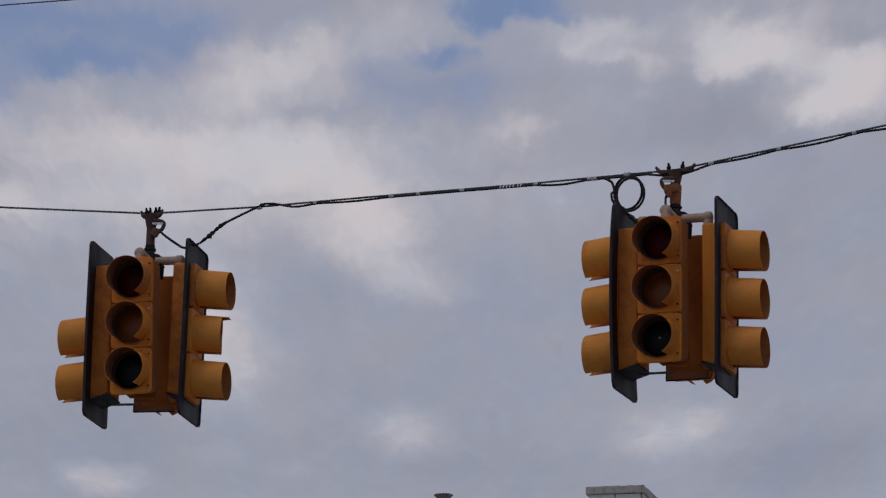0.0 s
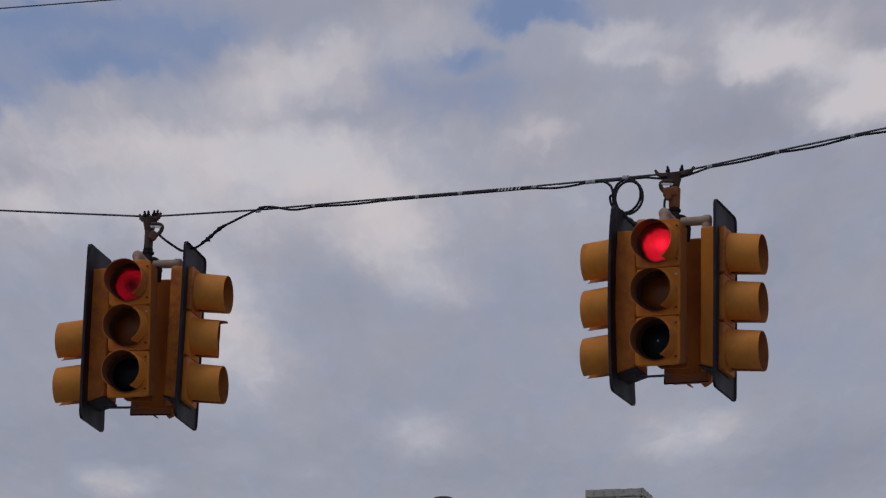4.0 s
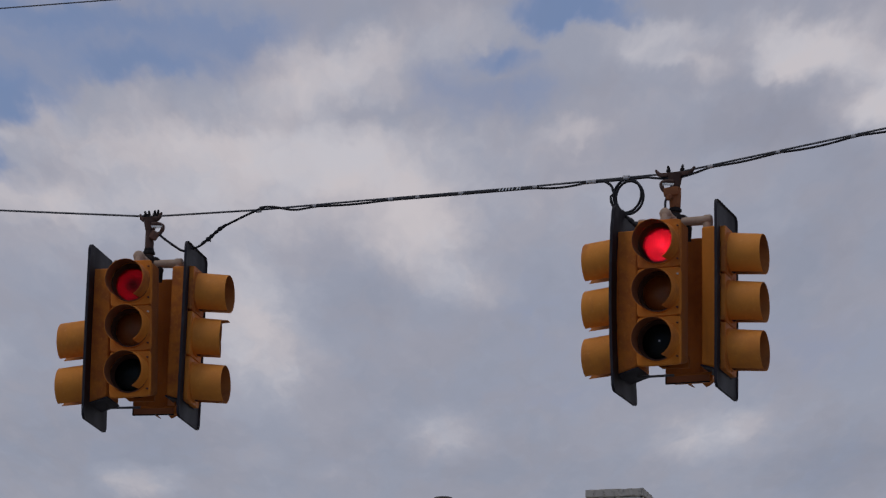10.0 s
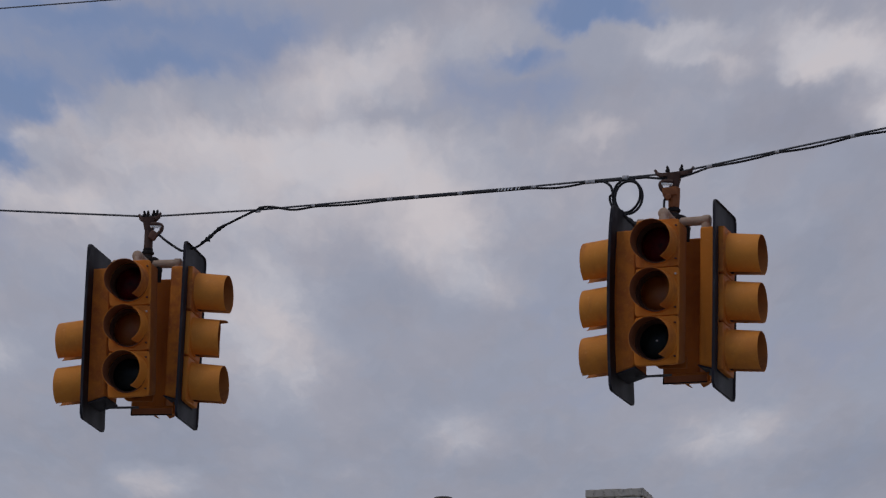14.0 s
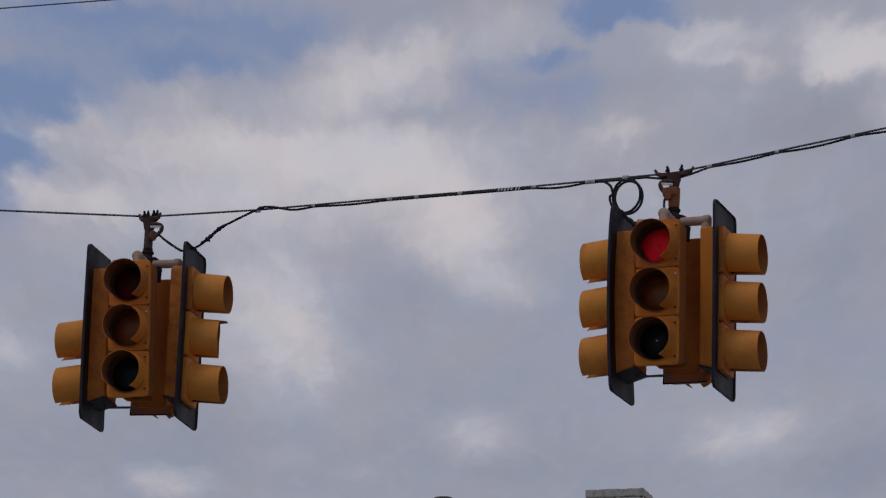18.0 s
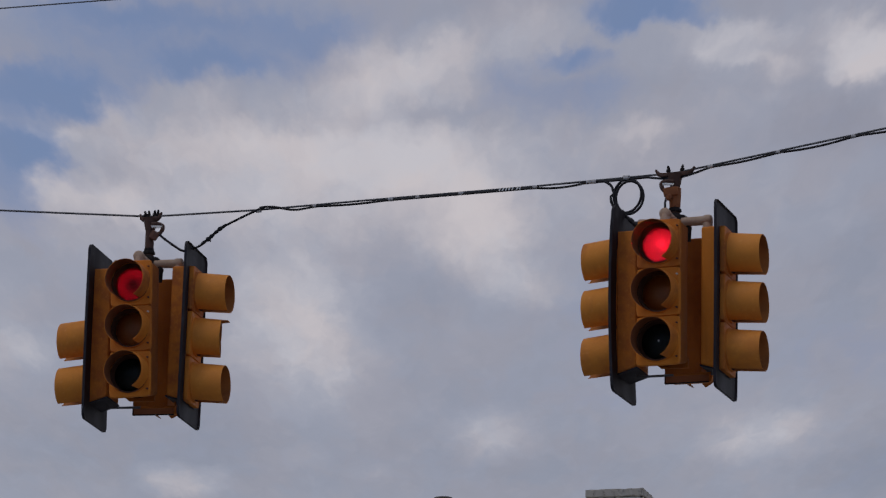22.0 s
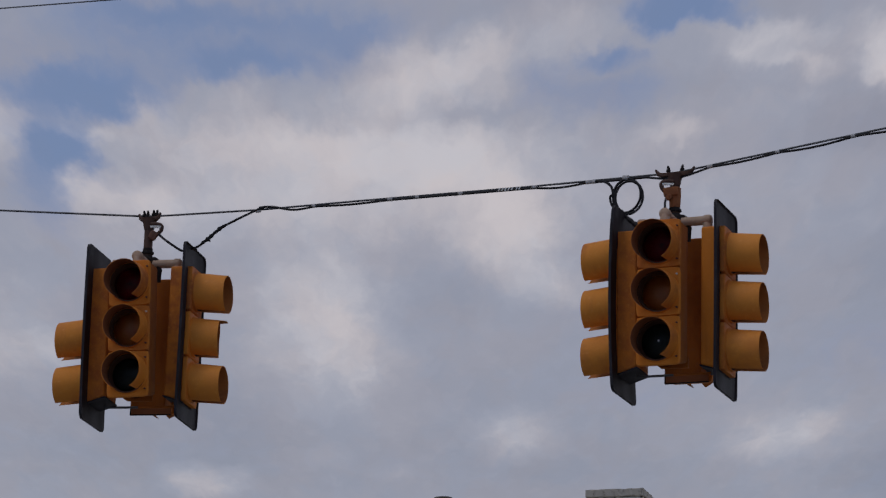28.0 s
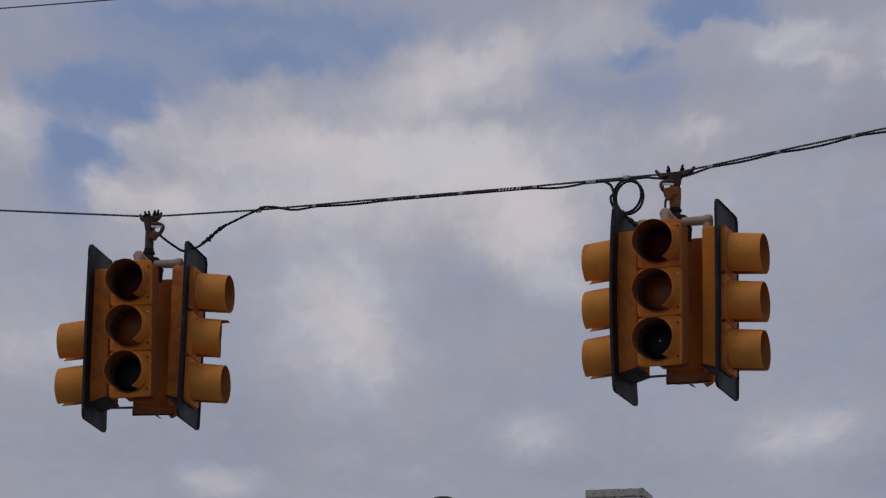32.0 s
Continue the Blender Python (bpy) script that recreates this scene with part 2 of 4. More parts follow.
def cloud_deck():
    """Broken cloud: bright puffs with ragged edges, thin veils, grey bellies and gaps through which the blue sky shows."""
    n = Nodes("cloud")
    c = n.add("TexCoord").outputs["Object"]
    flat = n.vmath("MULTIPLY", c, (1.0, 0.27, 0.0))
    warp = c
    for scale, amount in ((0.016, 18.0), (0.04, 11.0), (0.1, 4.5)):
        w = n.add("TexNoise", {"Vector": flat, "Scale": scale, "Detail": 3.0, "Roughness": 0.6}).outputs["Color"]
        w = n.vmath("MULTIPLY", n.vmath("SUBTRACT", w, (0.5, 0.5, 0.5)), (2 * amount, 7.0 * amount, 0.0))
        warp = n.vmath("ADD", warp, w)

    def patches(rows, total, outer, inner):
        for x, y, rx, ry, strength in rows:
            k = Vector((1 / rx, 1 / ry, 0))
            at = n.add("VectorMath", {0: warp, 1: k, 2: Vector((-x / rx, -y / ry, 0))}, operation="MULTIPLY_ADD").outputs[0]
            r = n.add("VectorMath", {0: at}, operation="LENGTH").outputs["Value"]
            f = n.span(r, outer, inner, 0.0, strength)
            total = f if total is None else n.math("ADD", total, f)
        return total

    swirl = n.vmath("MULTIPLY", warp, (1.0, 0.27, 0.0))
    billow = n.noise(swirl, 0.026, 8, 0.58, 0.3)
    wisp = n.noise(n.vmath("ADD", swirl, (50.0, 10.0, 0.0)), 0.06, 6, 0.6, 0.5)
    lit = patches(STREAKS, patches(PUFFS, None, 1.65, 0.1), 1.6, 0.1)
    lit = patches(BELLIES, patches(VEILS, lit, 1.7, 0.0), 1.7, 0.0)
    rough = n.span(lit, -0.1, 0.35, 0.20, 0.46)
    lit = n.math("ADD", lit, n.math("MULTIPLY", n.math("SUBTRACT", billow, 0.5), rough))
    lit = n.math("ADD", lit, n.math("MULTIPLY", n.math("SUBTRACT", wisp, 0.48), 0.11))
    curl = n.add("TexVoronoi", {"Vector": swirl, "Scale": 0.05, "Detail": 2.0, "Smoothness": 0.9}, feature="SMOOTH_F1").outputs["Distance"]
    lit = n.math("ADD", lit, n.span(curl, 0.1, 0.8, 0.05, -0.03, False))
    ragged = n.math("ADD", n.math("MULTIPLY", n.math("SUBTRACT", billow, 0.5), 0.45), n.math("MULTIPLY", n.math("SUBTRACT", wisp, 0.5), 0.22))
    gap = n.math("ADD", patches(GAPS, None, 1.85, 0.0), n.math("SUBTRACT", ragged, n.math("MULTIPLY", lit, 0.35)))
    # behind and overhead, out of view, the layer is opened up to dim the fronts
    y = n.add("SeparateXYZ", {0: c}).outputs[1]
    broken = n.math("MULTIPLY", n.span(y, 200.0, -1200.0), n.span(n.noise(flat, 0.006, 5, 0.55), 0.34, 0.52))
    gap = n.math("MAXIMUM", gap, broken)
    cover = n.span(gap, 0.1, 0.9, 0.82, 0.5)
    colour = n.mix(n.span(lit, -0.35, 0.12), (0.262, 0.268, 0.330), (0.340, 0.342, 0.408))
    colour = n.mix(n.span(lit, 0.0, 0.76), colour, (0.61, 0.57, 0.592))
    colour = n.mix(n.span(gap, 0.0, 0.8), colour, (0.205, 0.265, 0.46))
    tint = n.span(n.noise(n.vmath("ADD", swirl, (300.0, 40.0, 0.0)), 0.016, 4, 0.55), 0.36, 0.64)
    colour = n.vmath("MULTIPLY", colour, n.mix(tint, (1.035, 1.0, 0.97), (0.985, 1.0, 1.01)))
    e = n.add("Emission", {"Color": colour, "Strength": 1.02})
    m = n.add("MixShader", {0: cover, 1: n.add("BsdfTransparent").outputs[0], 2: e.outputs[0]})
    mat = n.surface(m.outputs[0])
    mat.cycles.emission_sampling = "NONE"
    return mat


CLOUD = cloud_deck()


# ---------- mesh helpers ----------
def part(name, bm, material, parent=None, label="", smooth=None):
    """Links a bmesh as one mesh object, under a thing or a part."""
    mesh = bpy.data.meshes.new(name)
    bmesh.ops.recalc_face_normals(bm, faces=bm.faces)
    if smooth is not None:
        for f in bm.faces:
            f.smooth = True
        for e in bm.edges:
            if len(e.link_faces) == 2 and e.calc_face_angle() > radians(smooth):
                e.smooth = False
    bm.to_mesh(mesh)
    bm.free()
    for m in material if isinstance(material, (list, tuple)) else (material,):
        mesh.materials.append(m)
    ob = new(name, mesh)
    if parent is not None:
        ob.parent = parent
    if label:
        ob["label"] = label
    return ob


def add_box(bm, centre, size, bevel=0.0, turn=None):
    m = Matrix.Translation(centre) @ (turn or Matrix()) @ Matrix.Diagonal((*size, 1))
    vs = bmesh.ops.create_cube(bm, size=1.0, matrix=m)["verts"]
    if bevel:
        es = {e for v in vs for e in v.link_edges}
        bmesh.ops.bevel(bm, geom=list(es), offset=bevel, segments=2, affect="EDGES", profile=0.6)
    return bm


def add_tube(bm, points, radius, sides=10, caps=True, closed=False):
    """A round tube along a line of points; radius is one number or one for each point."""
    pts = [Vector(p) for p in points]
    count = len(pts)
    rings, prev = [], None
    for i, p in enumerate(pts):
        a = pts[(i - 1) % count] if closed or i else p
        b = pts[(i + 1) % count] if closed or i < count - 1 else p
        d = (b - a).normalized()
        ref = prev if prev is not None else (Vector((0, 0, 1)) if abs(d.z) < 0.9 else Vector((1, 0, 0)))
        u = (ref - d * ref.dot(d)).normalized()
        prev = u
        w = d.cross(u)
        r = radius[i] if isinstance(radius, (list, tuple)) else radius
        rings.append([bm.verts.new(p + r * (u * math.cos(k * math.tau / sides) + w * math.sin(k * math.tau / sides)))
                      for k in range(sides)])
    for i in range(count if closed else count - 1):
        r0, r1 = rings[i], rings[(i + 1) % count]
        for k in range(sides):
            bm.faces.new((r0[k], r0[(k + 1) % sides], r1[(k + 1) % sides], r1[k]))
    if caps and not closed:
        bm.faces.new(rings[0][::-1])
        bm.faces.new(rings[-1])
    return bm


def add_turned(bm, profile, sides=24, axis="z", origin=(0, 0, 0)):
    """A turned shape from (radius, height) pairs, round z or y."""
    o = Vector(origin)
    rings = []
    for r, h in profile:
        ring = []
        for k in range(sides):
            a = k * math.tau / sides
            x, y = r * math.cos(a), r * math.sin(a)
            ring.append(bm.verts.new(o + (Vector((x, y, h)) if axis == "z" else Vector((x, h, y)))))
        rings.append(ring)
    for r0, r1 in zip(rings, rings[1:]):
        for k in range(sides):
            bm.faces.new((r0[k], r0[(k + 1) % sides], r1[(k + 1) % sides], r1[k]))
    for ring in (rings[0], rings[-1]):
        bm.faces.new(ring)
    bmesh.ops.remove_doubles(bm, verts=bm.verts, dist=1e-5)
    return bm


def curve_points(points, steps=8):
    """A smooth line through the points."""
    p = [Vector(q) for q in points]
    p = [2 * p[0] - p[1]] + p + [2 * p[-1] - p[-2]]
    out = []
    for i in range(1, len(p) - 2):
        for k in range(steps):
            t = k / steps
            out.append(0.5 * (2 * p[i] + (p[i + 1] - p[i - 1]) * t + (2 * p[i - 1] - 5 * p[i] + 4 * p[i + 1] - p[i + 2]) * t * t
                              + (3 * p[i] - p[i - 1] - 3 * p[i + 1] + p[i + 2]) * t ** 3))
    out.append(p[-2])
    return out


# ---------- the setting: ground and cloud ----------
bm = bmesh.new()
bmesh.ops.create_circle(bm, cap_ends=True, segments=96, radius=6000)
ground = tagged(part("ground", bm, PAVING), "flat worn grey paved ground reaching the horizon", "ground", kind="structure")

CLOUD_BASE, WIND, WIND_NEARER = 700.0, 3.95, -0.25
bm = bmesh.new()
bmesh.ops.create_circle(bm, cap_ends=True, segments=96, radius=14000)
cloud_layer = tagged(part("backdrop", bm, CLOUD), "broken grey and white clouds with blue gaps", "clouds", kind="structure")

# ---------- traffic signals ----------
PITCH = 0.248          # height of one lamp section
HEAD_W, FACE_Y, BODY_D = 0.22, -0.268, 0.150
LENS_Y, DIFFUSER_Y = FACE_Y + 0.014, FACE_Y + 0.020
VISOR_R, VISOR_L, DROOP = 0.105, 0.176, 5.0
MID = -0.676           # middle of the heads below the wire
HEAD_H = 3 * PITCH


def head_body(parent, depth, w, material, taper=0.0, slope=0.0):
    """An open-fronted housing with walls and rounded corners; it faces -y, and its underside may rise and its top fall
    towards the back."""
    bm = bmesh.new()
    h = HEAD_H - 0.006
    y0, y1 = FACE_Y + 0.003, FACE_Y + depth
    bmesh.ops.create_cube(bm, size=1.0, matrix=Matrix.Translation((0, (y0 + y1) / 2, 0)) @ Matrix.Diagonal((w, y1 - y0, h, 1)))
    for v in bm.verts:
        if v.co.y > y0 + 0.01 and v.co.z < 0:
            v.co.z += taper
        elif v.co.y > y0 + 0.01:
            v.co.z -= slope
    bmesh.ops.delete(bm, geom=[f for f in bm.faces if f.calc_center_median().y < y0 + 0.001], context="FACES_ONLY")
    bmesh.ops.bevel(bm, geom=[e for e in bm.edges if len(e.link_faces) == 2], offset=0.012, segments=3, affect="EDGES", profile=0.5)
    bmesh.ops.recalc_face_normals(bm, faces=bm.faces)
    bmesh.ops.solidify(bm, geom=bm.faces, thickness=0.006)
    return part("signal_head", bm, material, parent, "signal head, its housing browned for shade" if material is SHADED else "", smooth=40)


def door(parent, k):
    """A rounded square door with a round hole for its lens."""
    bm = bmesh.new()
    n, r_hole, w, h = 48, 0.098, HEAD_W + 0.004, PITCH - 0.002
    y_front, y_back, lip = FACE_Y - 0.022, FACE_Y, 0.010
    z0 = (1 - k) * PITCH

    def square(a, y, inset):
        c, s = math.cos(a), math.sin(a)
        p = 16
        q = (abs(c) ** p + abs(s) ** p) ** (-1 / p)
        return bm.verts.new((c * q * (w / 2 - inset), y, z0 + s * q * (h / 2 - inset)))

    loops = [[bm.verts.new((r_hole * math.cos(a), y_back, z0 + r_hole * math.sin(a))) for a in [i * math.tau / n for i in range(n)]],
             [square(i * math.tau / n, y_back, 0) for i in range(n)],
             [square(i * math.tau / n, y_front + 0.004, 0) for i in range(n)],
             [square(i * math.tau / n, y_front, 0.003) for i in range(n)],
             [bm.verts.new(((r_hole + 0.012) * math.cos(i * math.tau / n), y_front, z0 + (r_hole + 0.012) * math.sin(i * math.tau / n))) for i in range(n)],
             [bm.verts.new(((r_hole + 0.009) * math.cos(i * math.tau / n), y_front - lip, z0 + (r_hole + 0.009) * math.sin(i * math.tau / n))) for i in range(n)],
             [bm.verts.new((r_hole * math.cos(i * math.tau / n), y_front - lip, z0 + r_hole * math.sin(i * math.tau / n))) for i in range(n)]]
    for a, b in zip(loops, loops[1:] + loops[:1]):
        for i in range(n):
            bm.faces.new((a[i], a[(i + 1) % n], b[(i + 1) % n], b[i]))
    d = part("door", bm, YELLOW, parent, smooth=40)
    return d


def latch(parent, k, up):
    bm = bmesh.new()
    z = (1 - k) * PITCH + up * 0.085
    add_turned(bm, [(0.0, 0.0), (0.0045, 0.0), (0.0045, -0.009), (0.003, -0.010), (0.0, -0.010)], 10, "y", (HEAD_W / 2 - 0.012, FACE_Y - 0.022, z))
    add_box(bm, (HEAD_W / 2 - 0.012, FACE_Y - 0.032, z), (0.012, 0.004, 0.004), 0.001)
    # the amber door's upper screw is coloured white to give a glint
    return part("latch", bm, WHITE if (k, up) == (1, 1) else RUST, parent, "small door screw whitened as a glint" if (k, up) == (1, 1) else "small rusty door screw")


def lens(parent, k, material, label):
    """A domed pressed-glass lens."""
    bm = bmesh.new()
    r = 0.0915
    prof = [(0, -0.030)] + [(r * math.sin(a), -0.004 - 0.026 * math.cos(a)) for a in [i * math.pi / 16 for i in range(1, 9)]]
    prof += [(r, 0.004), (r * 0.93, 0.004)] + [(r * 0.93 * math.sin(a), 0.004 - 0.022 * math.cos(a)) for a in [i * math.pi / 16 for i in range(7, 0, -1)]] + [(0, -0.018)]
    add_turned(bm, [(max(0, x), y) for x, y in prof], 40, "y", (0, LENS_Y, (1 - k) * PITCH))
    return part("lens", bm, material, parent, label, smooth=50)


def lens_glint(parent, k):
    """A small pale dot added in the middle of a lens to stand for a glint."""
    bm = bmesh.new()
    add_turned(bm, [(0, -0.004), (0.003, -0.0035), (0.0048, -0.001), (0.0048, 0.002), (0, 0.002)], 12, "y", (0.004, LENS_Y - 0.031, (1 - k) * PITCH))
    return part("lens_glint", bm, TIN, parent, "small pale dot for a glint on the lens", smooth=40)


def shade_funnel(parent, k, outer):
    """A funnel added between a door's lip and its lens, coloured dark as the shade there."""
    bm = bmesh.new()
    y0 = FACE_Y - 0.0335
    add_turned(bm, [(outer + 0.0004, y0 + 0.004), (outer, y0), (0.0985, y0 - 0.001), (0.0965, y0 + 0.004), (0.0895, LENS_Y - 0.004), (0.0895, LENS_Y + 0.006), (0.0970, LENS_Y + 0.006), (0.0970, y0 + 0.003)], 40, "y", (0, 0, (1 - k) * PITCH))
    for f in [f for f in bm.faces if len(f.verts) > 4]:
        bm.faces.remove(f)
    return part("shade_funnel", bm, FUNNEL, parent, "funnel round the lens, coloured dark as shade", smooth=40)


def visor(parent, k, length=VISOR_L, broken=False, material=None, slot=17.0, radius=VISOR_R, lift=0.0):
    """A tunnel visor: a thin rolled hood, its inside coloured darker as shade, and open along its underside by slot
    degrees each way.
    """
    bm = bmesh.new()
    z0, y0, gap, n, t = (1 - k) * PITCH + lift, FACE_Y - 0.020, radians(slot), 44, 0.0022
    rows = 7
    grid = {}
    for side, r_off in ((0, 0.0), (1, -t)):
        for i in range(n + 1):
            a = -math.pi / 2 + gap + (math.tau - 2 * gap) * i / n
            reach = length
            if broken:
                up = math.sin(a)
                reach = length * (0.76 - 0.13 * math.cos(a) + 0.03 * abs(up)) if up < 0.93 else length * 1.0
            for j in range(rows + 1):
                f = j / rows
                r = radius + r_off - 0.003 * f
                y = reach * f
                grid[side, i, j] = bm.verts.new((r * math.cos(a), y0 - y, z0 + r * math.sin(a) - y * math.tan(radians(DROOP))))
    for i in range(n):
        for j in range(rows):
            bm.faces.new([grid[0, i, j], grid[0, i + 1, j], grid[0, i + 1, j + 1], grid[0, i, j + 1]])
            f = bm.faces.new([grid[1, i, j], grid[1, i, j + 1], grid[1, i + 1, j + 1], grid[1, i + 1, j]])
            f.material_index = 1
        for j in (0, rows):
            bm.faces.new([grid[0, i, j], grid[1, i, j], grid[1, i + 1, j], grid[0, i + 1, j]])
    for i in (0, n):
        for j in range(rows):
            bm.faces.new([grid[0, i, j], grid[0, i, j + 1], grid[1, i, j + 1], grid[1, i, j]])
    return part("visor", bm, [material or FADED, SHADED_LINING if material is FADED else SHADE_BROWN], parent, "broken yellow visor with a torn front edge" if broken else "", smooth=40)


def backplate(parent, bow=0.0, curl=0.0):
    """A thin black plate round a head, with rounded corners and a turned rim; bow bends its middle forward, curl its top edge."""
    bm = bmesh.new()
    w, h, r, y, t = 0.405, 0.945, 0.035, FACE_Y + 0.005, 0.004
    corners = ((1, 1, 0), (-1, 1, 90), (-1, -1, 180), (1, -1, 270))

    def bend(x, z):
        f = 2 * z / h
        return -bow * (1 - f * f) + curl * max(0.0, f - 0.72) ** 2 * (1.0 if x > 0 else 0.4) / 0.08

    def loop(half_w, half_h, radius, y):
        """A rounded rectangle, its long sides cut into steps."""
        rows = []
        for i, (sx, sz, a0) in enumerate(corners):
            for k in range(7):
                a = radians(a0 + 15 * k)
                rows.append((sx * half_w + radius * math.cos(a), sz * half_h + radius * math.sin(a)))
            nx, nz = corners[(i + 1) % 4][:2]
            if nx == sx:
                x = sx * (half_w + radius)
                rows += [(x, sz * half_h * (1 - 2 * k / 12)) for k in range(1, 12)]
        return [bm.verts.new((x, y + bend(x, z), z)) for x, z in rows]

    def outline(inset, y):
        rim = loop(w / 2 - r, h / 2 - r, r - inset, y)
        for v in rim:
            v.co.z += 0.030 * max(0.0, v.co.z) / h
        return rim

    def hole(y):
        return loop(HEAD_W / 2 - 0.014, HEAD_H / 2 - 0.016, 0.010, y)

    loops = [hole(y), outline(0.006, y), outline(0, y - 0.010), outline(0, y + t), hole(y + t)]
    for a, b in zip(loops, loops[1:] + loops[:1]):
        for i in range(len(a)):
            bm.faces.new((a[i], a[(i + 1) % len(a)], b[(i + 1) % len(b)], b[i]))
    return part("backplate", bm, PLATE, parent, "black sheet-metal backplate", smooth=30)


def diffuser(parent, material):
    """A frosted disc added, unseen, between the lamp and the red lens, which spreads the lamp's light."""
    bm = bmesh.new()
    add_turned(bm, [(0, 0.0), (0.0905, 0.0), (0.0905, 0.0015), (0, 0.0015)], 32, "y", (0, DIFFUSER_Y, PITCH))
    return part("diffuser", bm, material, parent, "added frosted glass disc", smooth=40)


def bowl(parent, k, depth, material):
    """The dark round bowl behind a lens, open in front."""
    bm = bmesh.new()
    r, y0, y1 = 0.0925, FACE_Y + 0.022, FACE_Y + depth - 0.012
    add_turned(bm, [(r, y0), (r + 0.003, y0), (r + 0.003, y1), (0, y1 + 0.003), (0, y1), (r - 0.002, y1 - 0.003)], 32, "y", (0, 0, (1 - k) * PITCH))
    bmesh.ops.delete(bm, geom=[f for f in bm.faces if len(f.verts) > 4], context="FACES")
    return part("bowl", bm, material, parent, "dark lamp bowl", smooth=40)


def lamp_unit(parent, glow):
    """The lamp behind the red lens: a shell that is closed behind and glows at its mouth."""
    bm = bmesh.new()
    r = 0.087
    add_turned(bm, [(0, 0.040), (r * 0.5, 0.036), (r * 0.85, 0.022), (r, 0.006), (r, -0.003), (r * 0.985, -0.003), (r * 0.98, 0.0), (0, 0.0)], 36, "y", (0, FACE_Y + 0.060, PITCH))
    for f in bm.faces:
        c = f.calc_center_median()
        if abs(c.y - FACE_Y - 0.060) < 0.001 and Vector((c.x, 0, c.z - PITCH)).length < r * 0.9:
            f.material_index = 1
    return part("lamp", bm, [INSIDE, glow], parent, "signal lamp behind the red lens", smooth=40)


SLAT, SLIDE = 0.008, 0.004    # pitch of the slats, and how far the shutter slides to close


def slatted_disc(name, parent, y, outer, label):
    """A thin black disc with narrow slots, added out of sight; two of them before the lamp make and break its light."""
    bm = bmesh.new()
    add_turned(bm, [(0.083, -0.0003), (outer, -0.0003), (outer, 0.0003), (0.083, 0.0003)], 40, "y")
    for f in [f for f in bm.faces if len(f.verts) > 4]:
        bm.faces.remove(f)
    for k in range(-10, 11):
        z = k * SLAT
        half = math.sqrt(max(0.0, 0.0845 ** 2 - z * z))
        add_box(bm, (0, 0, z), (2 * half, 0.0006, 0.0053))
    ob = part(name, bm, INSIDE, parent, label)
    ob.location = (0, y, PITCH)
    return ob


SHUTTER_PLACE = Vector((0, FACE_Y + 0.0391, PITCH))


